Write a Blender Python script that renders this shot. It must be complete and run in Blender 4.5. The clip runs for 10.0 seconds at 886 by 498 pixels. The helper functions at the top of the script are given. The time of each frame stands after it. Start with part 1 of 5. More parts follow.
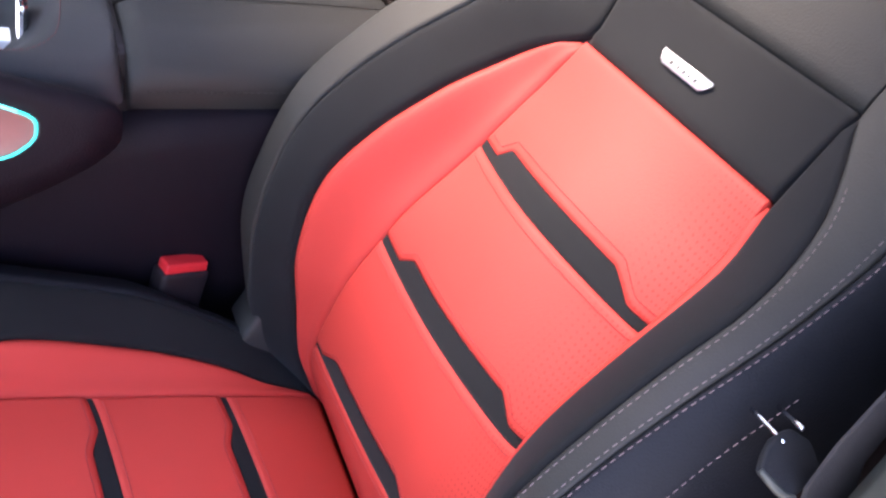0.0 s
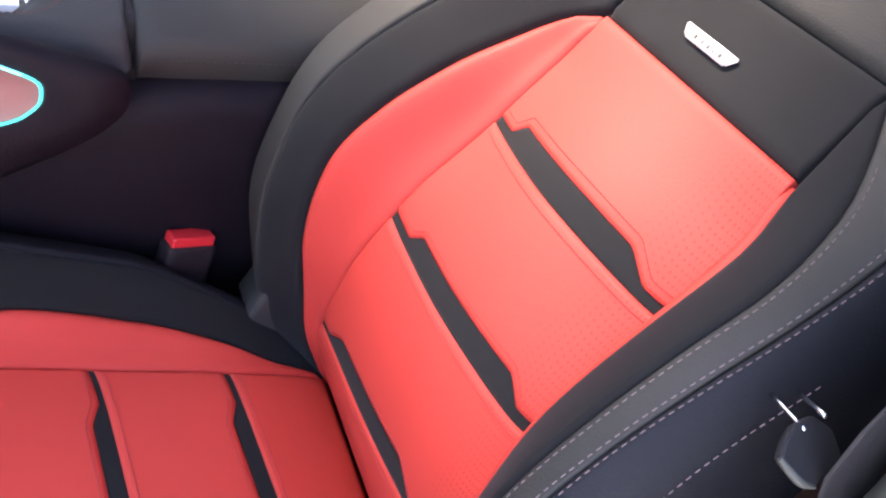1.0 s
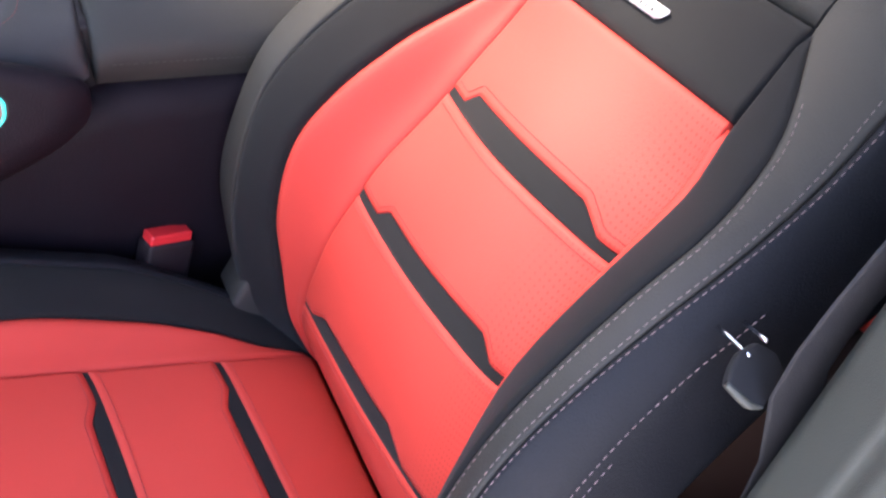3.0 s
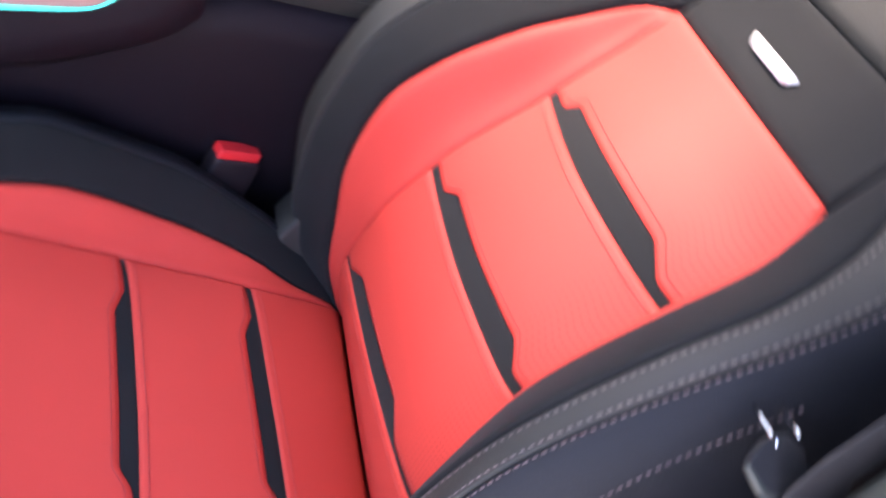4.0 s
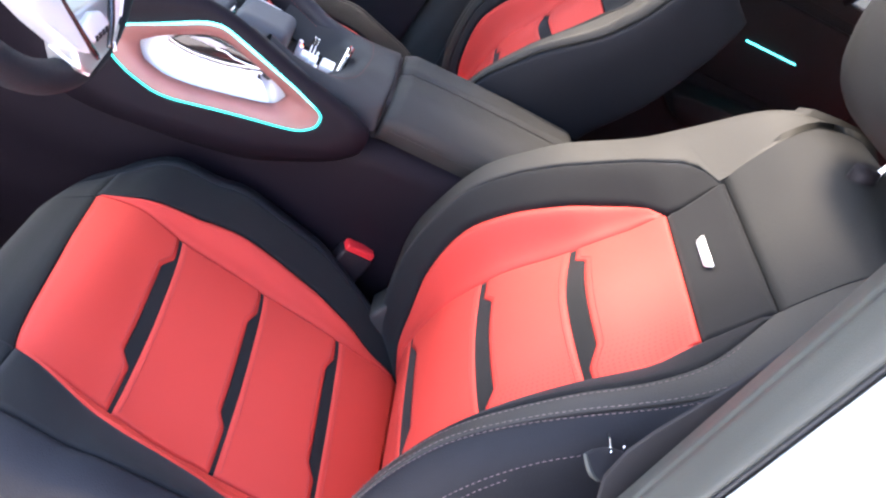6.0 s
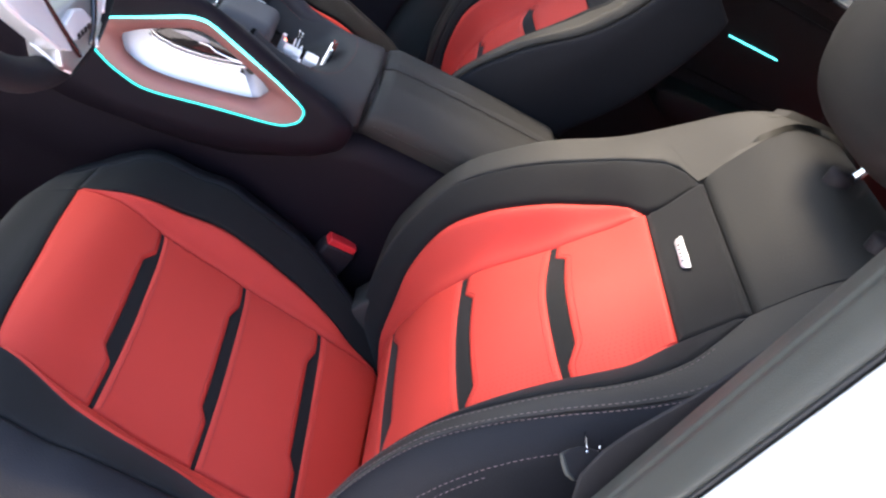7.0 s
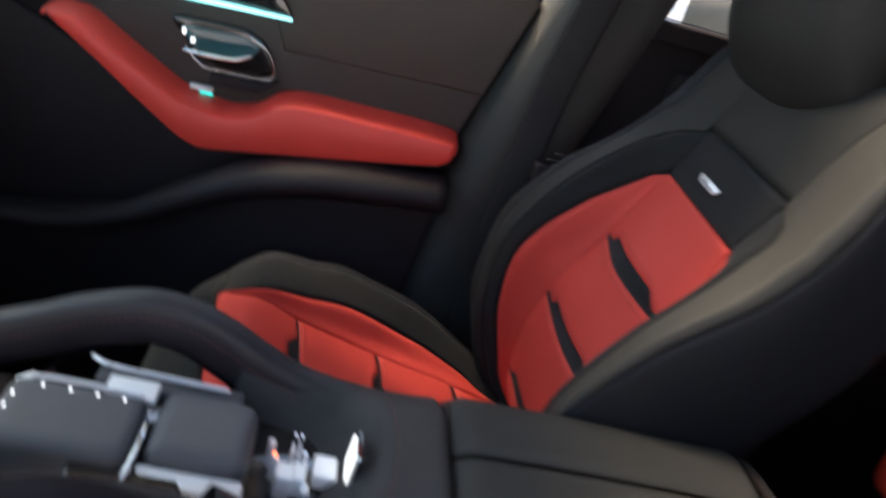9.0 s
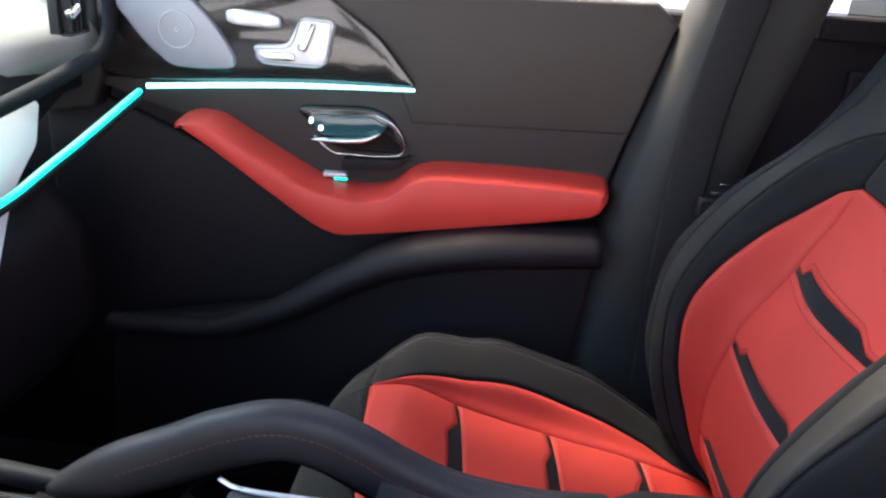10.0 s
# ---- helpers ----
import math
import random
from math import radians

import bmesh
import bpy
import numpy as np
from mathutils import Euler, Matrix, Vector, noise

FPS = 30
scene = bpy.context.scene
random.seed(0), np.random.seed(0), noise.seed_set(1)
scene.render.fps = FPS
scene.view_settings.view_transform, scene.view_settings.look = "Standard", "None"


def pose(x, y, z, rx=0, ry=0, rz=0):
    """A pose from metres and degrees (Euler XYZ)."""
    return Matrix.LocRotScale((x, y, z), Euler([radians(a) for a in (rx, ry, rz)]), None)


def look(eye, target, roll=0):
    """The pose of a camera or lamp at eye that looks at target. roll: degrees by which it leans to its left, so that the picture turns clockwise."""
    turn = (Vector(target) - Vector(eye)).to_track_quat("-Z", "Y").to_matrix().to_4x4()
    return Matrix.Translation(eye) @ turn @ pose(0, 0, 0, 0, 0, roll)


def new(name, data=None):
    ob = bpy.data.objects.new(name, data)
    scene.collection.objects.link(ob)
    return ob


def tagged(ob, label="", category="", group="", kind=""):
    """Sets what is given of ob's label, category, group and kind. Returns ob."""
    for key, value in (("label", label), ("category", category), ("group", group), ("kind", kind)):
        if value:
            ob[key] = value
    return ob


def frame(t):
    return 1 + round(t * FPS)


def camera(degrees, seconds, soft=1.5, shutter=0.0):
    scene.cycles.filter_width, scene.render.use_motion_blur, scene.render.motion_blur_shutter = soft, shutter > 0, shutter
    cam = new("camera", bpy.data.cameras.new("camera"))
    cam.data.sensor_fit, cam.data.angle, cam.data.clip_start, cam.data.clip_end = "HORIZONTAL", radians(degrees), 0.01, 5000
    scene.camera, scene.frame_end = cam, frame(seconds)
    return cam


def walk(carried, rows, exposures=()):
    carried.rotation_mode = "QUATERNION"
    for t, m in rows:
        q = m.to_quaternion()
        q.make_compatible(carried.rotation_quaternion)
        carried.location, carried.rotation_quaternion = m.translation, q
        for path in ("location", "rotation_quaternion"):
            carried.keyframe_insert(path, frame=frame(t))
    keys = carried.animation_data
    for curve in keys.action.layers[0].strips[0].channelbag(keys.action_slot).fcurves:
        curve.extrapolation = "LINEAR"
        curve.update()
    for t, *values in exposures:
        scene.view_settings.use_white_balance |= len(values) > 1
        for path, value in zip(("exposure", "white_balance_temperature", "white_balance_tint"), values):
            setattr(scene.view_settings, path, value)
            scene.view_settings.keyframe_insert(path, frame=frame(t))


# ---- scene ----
cam = camera(55.93, 10.0, 2.2, 0.6)
EXPOSURES = [(0, 2.76, 5890, 23), (1.0, 2.82, 6020, 21), (2.5, 2.99, 6020, 18), (4.0, 2.97, 5940, 22), (4.8, 3.24, 5860, 19), (5.6, 3.21, 5860, 17), (7.0, 2.36, 6020, 14), (7.5, 1.82, 6250, 11), (8.0, 1.48, 6180, 10), (8.5, 1.57, 6250, 10), (9.0, 1.74, 6350, 10), (9.5, 2.67, 6100, 11), (10, 2.41, 6050, 11)]
PATH = [
    (0, (-0.2504, -0.3843, 1.3683), (0.6419, 0.9854, 0.2162), 15.75),
    (0.5, (-0.2425, -0.3788, 1.3512), (0.6243, 0.9871, 0.1755), 16.66),
    (1, (-0.2411, -0.3793, 1.3505), (0.6210, 0.9890, 0.1730), 16.63),
    (1.5, (-0.2517, -0.3746, 1.3478), (0.6020, 1.0348, 0.2153), 17.66),
    (2, (-0.2347, -0.3851, 1.3596), (0.5856, 0.9789, 0.1490), 12.51),
    (2.5, (-0.2331, -0.4012, 1.3770), (0.6107, 0.9415, 0.1585), 11.20),
    (2.7, (-0.2318, -0.4059, 1.3742), (0.6351, 0.9312, 0.1648), 10.88),
    (3.8, (-0.2487, -0.3937, 1.3605), (0.6002, 0.8663, 0.0603), 19.33),
    (4, (-0.2417, -0.3956, 1.3610), (0.5423, 0.9338, 0.0892), 26.77),
    (4.2, (-0.2298, -0.4076, 1.3879), (0.4684, 0.9935, 0.1431), 33.49),
    (4.5, (-0.2050, -0.4615, 1.4009), (0.3957, 1.0355, 0.2182), 39.11),
    (5, (-0.2157, -0.6071, 1.4541), (0.2158, 1.0121, 0.3609), 34.28),
    (5.5, (-0.2315, -0.6908, 1.4783), (0.1409, 0.9577, 0.4106), 30.66),
    (5.7, (-0.2329, -0.6995, 1.4887), (0.1452, 0.9564, 0.4319), 30.93),
    (6.8, (-0.2403, -0.7058, 1.5169), (0.1707, 0.9425, 0.4623), 32.70),
    (7, (-0.2397, -0.7015, 1.5173), (0.1961, 0.9365, 0.4574), 32.88),
    (7.5, (-0.2486, -0.6950, 1.5123), (0.2040, 0.9393, 0.4525), 32.85),
    (7.8, (-0.2407, -0.6380, 1.5128), (0.1582, 1.0561, 0.5259), 27.34),
    (8, (-0.2270, -0.5499, 1.4927), (0.1631, 1.2075, 0.6212), 23.84),
    (8.2, (-0.2114, -0.4395, 1.4858), (0.1741, 1.3560, 0.6939), 21.94),
    (8.5, (-0.2365, -0.3010, 1.4605), (0.1333, 1.5122, 0.7019), 22.33),
    (8.8, (-0.2903, -0.1922, 1.4703), (0.0484, 1.5901, 0.6284), 20.26),
    (9, (-0.3059, -0.1303, 1.4598), (-0.0094, 1.6677, 0.6355), 16.80),
    (9.5, (-0.3149, -0.0609, 1.4560), (-0.2923, 1.7883, 0.6938), 6.32),
    (10, (-0.2665, -0.0372, 1.4365), (-0.4099, 1.8044, 0.6709), 3.70),
]
walk(cam, [(t, look(eye, target, roll)) for t, eye, target, roll in PATH], EXPOSURES)

# ---- world, sun ----
world = bpy.data.worlds.new("sky")
scene.world = world
world.use_nodes = True
wn = world.node_tree.nodes
sky = wn.new("ShaderNodeTexSky")
sky.sky_type, sky.sun_disc = "NISHITA", False
SUN_EL, SUN_AZ = radians(60), radians(307)
sky.sun_elevation, sky.sun_rotation = SUN_EL, SUN_AZ
sky.air_density, sky.dust_density = 1.0, 2.5
wn["Background"].inputs["Strength"].default_value = 0.24
world.node_tree.links.new(sky.outputs[0], wn["Background"].inputs[0])
sun = new("sun", bpy.data.lights.new("sun", "SUN"))
sun.data.energy, sun.data.angle, sun.data.color = 3.3, radians(17), (1.0, 0.80, 0.56)
sun.matrix_world = look((-4.2, 3.2, 9.8), (0, 0, 0.6))


# ---- materials ----
def material(name, colour, rough=0.5, metal=0.0, grain=0.0, size=400.0, vary=0.12, blotch=9.0, bump=0.25, sheen=0.0, coat=0.0, spec=0.5):
    """A surface with blotchy tone, fine grain and relief, in metres of the world."""
    m = bpy.data.materials.new(name)
    m.use_nodes = True
    nt, n = m.node_tree, m.node_tree.nodes
    b = n["Principled BSDF"]
    co = n.new("ShaderNodeTexCoord")
    big = n.new("ShaderNodeTexNoise")
    big.inputs["Scale"].default_value, big.inputs["Detail"].default_value = blotch, 5
    nt.links.new(co.outputs["Object"], big.inputs["Vector"])
    fine = n.new("ShaderNodeTexVoronoi" if grain > 0 else "ShaderNodeTexNoise")
    fine.inputs["Scale"].default_value = size
    nt.links.new(co.outputs["Object"], fine.inputs["Vector"])
    ramp = n.new("ShaderNodeMapRange")
    ramp.inputs["To Min"].default_value, ramp.inputs["To Max"].default_value = 1 - vary, 1 + vary
    nt.links.new(big.outputs["Fac"], ramp.inputs["Value"])
    mul = n.new("ShaderNodeMix")
    mul.data_type, mul.blend_type = "RGBA", "MULTIPLY"
    mul.inputs[0].default_value = 1
    mul.inputs[6].default_value = (*colour, 1)
    nt.links.new(ramp.outputs[0], mul.inputs[7])
    nt.links.new(mul.outputs[2], b.inputs["Base Color"])
    rr = n.new("ShaderNodeMapRange")
    rr.inputs["To Min"].default_value, rr.inputs["To Max"].default_value = max(0.02, rough - 0.09), min(1, rough + 0.09)
    nt.links.new(big.outputs["Fac"], rr.inputs["Value"])
    nt.links.new(rr.outputs[0], b.inputs["Roughness"])
    b.inputs["Metallic"].default_value = metal
    b.inputs["Specular IOR Level"].default_value = spec
    b.inputs["Sheen Weight"].default_value, b.inputs["Sheen Roughness"].default_value = sheen, 0.5
    b.inputs["Coat Weight"].default_value = coat
    if bump > 0:
        bp = n.new("ShaderNodeBump")
        bp.inputs["Strength"].default_value, bp.inputs["Distance"].default_value = bump, 0.0006
        nt.links.new(fine.outputs["Distance" if grain > 0 else "Fac"], bp.inputs["Height"])
        nt.links.new(bp.outputs[0], b.inputs["Normal"])
    return m


def glow(name, colour, power, base=(0.1, 0.4, 0.35)):
    m = bpy.data.materials.new(name)
    m.use_nodes = True
    b = m.node_tree.nodes["Principled BSDF"]
    b.inputs["Base Color"].default_value = (*base, 1)
    b.inputs["Emission Color"].default_value, b.inputs["Emission Strength"].default_value = (*colour, 1), power
    return m


def perforated(m, pitch=0.0056):
    """Punched holes in a pattern over the leather, by its own surface coordinates."""
    nt, n = m.node_tree, m.node_tree.nodes
    b = n["Principled BSDF"]
    uv = n.new("ShaderNodeUVMap")
    uv.uv_map = "UVMap"
    sc = n.new("ShaderNodeVectorMath")
    sc.operation = "SCALE"
    sc.inputs["Scale"].default_value = 1 / pitch
    nt.links.new(uv.outputs[0], sc.inputs[0])
    fr = n.new("ShaderNodeVectorMath")
    fr.operation = "FRACTION"
    nt.links.new(sc.outputs[0], fr.inputs[0])
    ds = n.new("ShaderNodeVectorMath")
    ds.operation = "DISTANCE"
    ds.inputs[1].default_value = (0.5, 0.5, 0)
    nt.links.new(fr.outputs[0], ds.inputs[0])
    hole = n.new("ShaderNodeMapRange")
    hole.inputs["From Min"].default_value, hole.inputs["From Max"].default_value = 0.14, 0.22
    hole.inputs["To Min"].default_value, hole.inputs["To Max"].default_value = 0.36, 0.0
    nt.links.new(ds.outputs["Value"], hole.inputs["Value"])
    sx = n.new("ShaderNodeSeparateXYZ")
    nt.links.new(uv.outputs[0], sx.inputs[0])
    zone = n.new("ShaderNodeMapRange")
    zone.inputs["From Min"].default_value, zone.inputs["From Max"].default_value = 0.03, 0.075
    zone.inputs["To Min"].default_value, zone.inputs["To Max"].default_value = 1.0, 0.0
    nt.links.new(sx.outputs[0], zone.inputs["Value"])
    both = n.new("ShaderNodeMath")
    both.operation = "MULTIPLY"
    nt.links.new(hole.outputs[0], both.inputs[0])
    nt.links.new(zone.outputs[0], both.inputs[1])
    keep = n.new("ShaderNodeMath")
    keep.operation = "SUBTRACT"
    keep.inputs[0].default_value = 1.0
    nt.links.new(both.outputs[0], keep.inputs[1])
    old = b.inputs["Base Color"].links[0].from_socket
    mul = n.new("ShaderNodeMix")
    mul.data_type, mul.blend_type = "RGBA", "MULTIPLY"
    mul.inputs[0].default_value = 1
    nt.links.new(old, mul.inputs[6])
    nt.links.new(keep.outputs[0], mul.inputs[7])
    nt.links.new(mul.outputs[2], b.inputs["Base Color"])
    return m


RED = material("red_leather", (0.475, 0.047, 0.0345), 0.6, grain=1, size=900, vary=0.06, bump=0.18, spec=0.17)
RED_HOLED = perforated(material("red_perforated_leather", (0.475, 0.047, 0.0345), 0.6, grain=1, size=900, vary=0.06, bump=0.18, spec=0.17))
RED_DOOR = material("red_door_leather", (0.78, 0.06, 0.042), 0.5, grain=1, size=900, vary=0.08, bump=0.2)
LEATHER = material("black_leather", (0.0150, 0.0149, 0.0141), 0.66, grain=1, size=700, vary=0.14, bump=0.3, spec=0.24)
# armrest and tray surround: light on their tops is put into the colour
LID = material("lit_armrest_leather", (0.0235, 0.0230, 0.0215), 0.62, grain=1, size=700, vary=0.14, bump=0.3, spec=0.26)
BOWL = material("lit_surround_leather", (0.031, 0.0295, 0.0295), 0.6, grain=1, size=700, vary=0.14, bump=0.3, spec=0.26)
# one bolster leather, light put into the colour: lit roll, shaded side
ROLL = material("lit_bolster_leather", (0.032, 0.0305, 0.027), 0.62, grain=1, size=700, vary=0.12, bump=0.3, spec=0.22)
SIDE = material("shaded_side_leather", (0.0075, 0.008, 0.0105), 0.66, grain=1, size=700, vary=0.15, bump=0.3, spec=0.22)
# console flank: footwell shade and purple haze are put into the colour
CONSOLE = material("shaded_console_leather", (0.0068, 0.0043, 0.0072), 0.66, grain=1, size=700, vary=0.15, bump=0.3, spec=0.15)
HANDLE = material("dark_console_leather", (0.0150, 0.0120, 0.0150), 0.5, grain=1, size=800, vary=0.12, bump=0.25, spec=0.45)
SUEDE = material("black_suede", (0.0106, 0.0108, 0.0114), 0.95, size=1500, vary=0.25, blotch=30, bump=0.35, sheen=0.05, spec=0.14)
TRIM = material("grey_brown_trim", (0.030, 0.0295, 0.0265), 0.66, size=1100, vary=0.1, bump=0.3)
DARK = material("dark_plastic", (0.0130, 0.0092, 0.0115), 0.6, grain=1, size=800, vary=0.15, bump=0.3, spec=0.3)
CARPET = material("black_carpet", (0.009, 0.0055, 0.007), 0.98, spec=0.1, size=900, vary=0.3, blotch=20, bump=0.8)
GLOSS = material("piano_black", (0.02, 0.016, 0.015), 0.12, vary=0.1, bump=0, coat=0.6)
BROWN = material("brown_upper_leather", (0.056, 0.045, 0.037), 0.6, grain=1, size=700, vary=0.12, bump=0.3)
DEEP_BROWN = material("dark_brown_leather", (0.038, 0.028, 0.024), 0.6, grain=1, size=700, vary=0.12, bump=0.3)
WOOD = material("brown_open_pore_wood", (0.225, 0.088, 0.078), 0.42, size=300, vary=0.2, blotch=25, bump=0.2)
SILVER = material("brushed_aluminium", (0.86, 0.86, 0.87), 0.35, metal=0.4, size=500, vary=0.05, bump=0.05)
CHROME_PLATE = material("satin_chrome", (0.95, 0.95, 0.96), 0.28, metal=0.45, size=500, vary=0.05, bump=0.05)
MESH = material("silver_mesh", (0.40, 0.405, 0.44), 0.42, metal=0.35, size=1500, vary=0.06, bump=0.4)
WHEEL_PLATE = material("satin_steel_plate", (0.62, 0.62, 0.60), 0.4, metal=0.9, size=900, vary=0.08, bump=0.1)
PLATE = material("satin_silver_trim", (0.94, 0.93, 0.91), 0.35, metal=0.1, size=500, vary=0.04, bump=0.05)
PALM = material("grey_tray_leather", (0.075, 0.075, 0.080), 0.55, grain=1, size=900, vary=0.12, bump=0.25)
PAD = material("pale_dash_leather", (0.40, 0.385, 0.35), 0.6, grain=1, size=700, vary=0.1, bump=0.3)
CHROME = material("chrome", (0.85, 0.85, 0.86), 0.1, metal=1.0, vary=0.03, bump=0)
STITCH = material("pinkish_thread", (0.155, 0.112, 0.112), 0.8, size=2500, vary=0.1, bump=0.3)
DIM_STITCH = material("dark_red_thread", (0.14, 0.035, 0.035), 0.8, size=2500, vary=0.1, bump=0.3)
RED_STITCH = material("red_thread", (0.33, 0.03, 0.026), 0.8, size=2500, vary=0.1, bump=0.3)
RED_PLASTIC = material("red_plastic", (0.6, 0.025, 0.03), 0.35, vary=0.05, bump=0)
WEBBING = material("black_webbing", (0.012, 0.011, 0.012), 0.75, size=1400, vary=0.15, bump=0.6)
WHITE_PAINT = material("white_car_paint", (0.88, 0.88, 0.87), 0.25, vary=0.02, bump=0, coat=0.8)
CREAM = material("cream_car_paint", (0.55, 0.5, 0.42), 0.28, vary=0.06, bump=0, coat=0.7)
GROUND = material("grey_paving", (0.46, 0.44, 0.41), 0.85, size=60, vary=0.25, blotch=0.8, bump=0.5)
WALL = material("pale_beige_wall", (0.62, 0.55, 0.45), 0.85, size=40, vary=0.08, blotch=0.7, bump=0.4)
WALL_GREY = material("pale_plaster", (0.8, 0.78, 0.75), 0.9, size=40, vary=0.1, blotch=0.7, bump=0.4)
LINING = material("light_roof_lining", (0.3, 0.28, 0.26), 0.9, size=900, vary=0.06, bump=0.4)
RUBBER = material("black_rubber", (0.012, 0.012, 0.012), 0.6, size=400, vary=0.2, bump=0.3)
# teal is the cyan light inside the handle cup, put into the base colour
CUP = material("gloss_with_cyan_light", (0.02, 0.075, 0.085), 0.15, vary=0.2, bump=0, coat=0.5)
LED_DIM = glow("deep_cyan_light_guide", (0.008, 0.50, 0.41), 0.8)
LED_PALE = glow("pale_cyan_light_guide", (0.30, 0.86, 0.88), 1.0)
LED = glow("cyan_light_guide", (0.09, 0.72, 0.67), 1.0)
MARK = glow("white_lit_marking", (1.0, 1.0, 1.0), 0.55, (0.8, 0.8, 0.8))
DISH = material("bright_satin_dish", (0.97, 0.97, 0.97), 0.28, vary=0.02, bump=0, coat=1.0)
# pillar trim made lighter: daylight on the near pillar is put into the colour
LIT_TRIM = material("lit_pillar_trim", (0.054, 0.055, 0.044), 0.68, size=1100, vary=0.1, bump=0.3)
LEAF = material("yellow_green_leaf", (0.3, 0.24, 0.03), 0.6, vary=0.4, blotch=3, bump=0)
BARK = material("tree_bark", (0.12, 0.09, 0.06), 0.9, size=60, vary=0.3, bump=0.9)
GLASS = bpy.data.materials.new("window_glass")
GLASS.use_nodes = True
gb = GLASS.node_tree.nodes["Principled BSDF"]
gb.inputs["Base Color"].default_value, gb.inputs["Roughness"].default_value = (0.9, 0.93, 0.92, 1), 0.0
gb.inputs["Transmission Weight"].default_value, gb.inputs["IOR"].default_value = 1.0, 1.02
PRIVACY = GLASS.copy()
PRIVACY.name = "privacy_glass"
PRIVACY.node_tree.nodes["Principled BSDF"].inputs["Base Color"].default_value = (0.145, 0.145, 0.132, 1)
WINDSCREEN = bpy.data.materials.new("laminated_windscreen")
WINDSCREEN.use_nodes = True
wt = WINDSCREEN.node_tree
clear, gloss_coat, pane_mix = wt.nodes.new("ShaderNodeBsdfTransparent"), wt.nodes.new("ShaderNodeBsdfGlossy"), wt.nodes.new("ShaderNodeMixShader")
clear.inputs["Color"].default_value = (0.80, 0.86, 0.84, 1)
gloss_coat.inputs["Roughness"].default_value = 0.02
pane_mix.inputs[0].default_value = 0.07
wt.links.new(clear.outputs[0], pane_mix.inputs[1])
wt.links.new(gloss_coat.outputs[0], pane_mix.inputs[2])
wt.links.new(pane_mix.outputs[0], wt.nodes["Material Output"].inputs[0])
ROOF_GLASS = WINDSCREEN.copy()
ROOF_GLASS.name = "roof_glass"
ROOF_GLASS.node_tree.nodes["Transparent BSDF"].inputs["Color"].default_value = (0.90, 0.91, 0.90, 1)
TINTED = material("tinted_glass", (0.03, 0.035, 0.04), 0.06, vary=0.05, bump=0, coat=0.5)


# ---- building helpers ----
def thing(name, base, label="", category="", group="", kind=""):
    ob = new(name)
    ob.location = base
    ob.empty_display_size = 0.05
    ob.matrix_world = Matrix.Translation(base)
    return tagged(ob, label, category, group, kind)


def mesh_object(name, verts, faces, mat, smooth=True, uvs=None):
    me = bpy.data.meshes.new(name)
    me.from_pydata([tuple(map(float, v)) for v in verts], [], faces)
    me.materials.append(mat)
    if smooth:
        me.polygons.foreach_set("use_smooth", [True] * len(me.polygons))
    if uvs is not None:
        layer = me.uv_layers.new(name="UVMap")
        for loop in me.loops:
            layer.data[loop.index].uv = uvs[loop.vertex_index]
    me.update()
    return new(name, me)


def under(ob, parent, label=""):
    ob.parent = parent
    up = parent
    shift = Matrix.Identity(4)
    while up is not None:
        shift = shift @ Matrix.Translation(-up.location) if up.parent is None else shift
        up = up.parent
    ob.matrix_parent_inverse = shift if parent.parent is None else Matrix.Identity(4)
    return tagged(ob, label)


def part(name, data, mat, parent, label="", smooth=True):
    """data: (verts, faces) or (verts, faces, uvs) in world places; ONE mesh under its thing or part."""
    uvs = data[2] if len(data) > 2 else None
    return under(mesh_object(name, data[0], data[1], mat, smooth, uvs), parent, label)


def from_bm(bm):
    bm.verts.ensure_lookup_table()
    bm.verts.index_update()
    out = [v.co.copy() for v in bm.verts], [[v.index for v in f.verts] for f in bm.faces]
    bm.free()
    return out


def block(x0, x1, y0, y1, z0, z1, r=0.006, seg=3, m=None):
    """A bevelled box; m turns it in place."""
    bm = bmesh.new()
    bmesh.ops.create_cube(bm, size=1)
    for v in bm.verts:
        v.co = Vector(((x0 + x1) / 2 + v.co.x * (x1 - x0), (y0 + y1) / 2 + v.co.y * (y1 - y0), (z0 + z1) / 2 + v.co.z * (z1 - z0)))
    if r > 0:
        bmesh.ops.bevel(bm, geom=bm.edges[:], offset=r, segments=seg, profile=0.6, affect="EDGES")
    if m is not None:
        bmesh.ops.transform(bm, matrix=m, verts=bm.verts)
    return from_bm(bm)


def about(c, m):
    return Matrix.Translation(c) @ m @ Matrix.Translation(-Vector(c))


def moved(data, m):
    return [m @ Vector(v) for v in data[0]], data[1]


def joined(*datas):
    verts, faces = [], []
    for d in datas:
        k = len(verts)
        verts += list(d[0])
        faces += [[i + k for i in f] for f in d[1]]
    return verts, faces


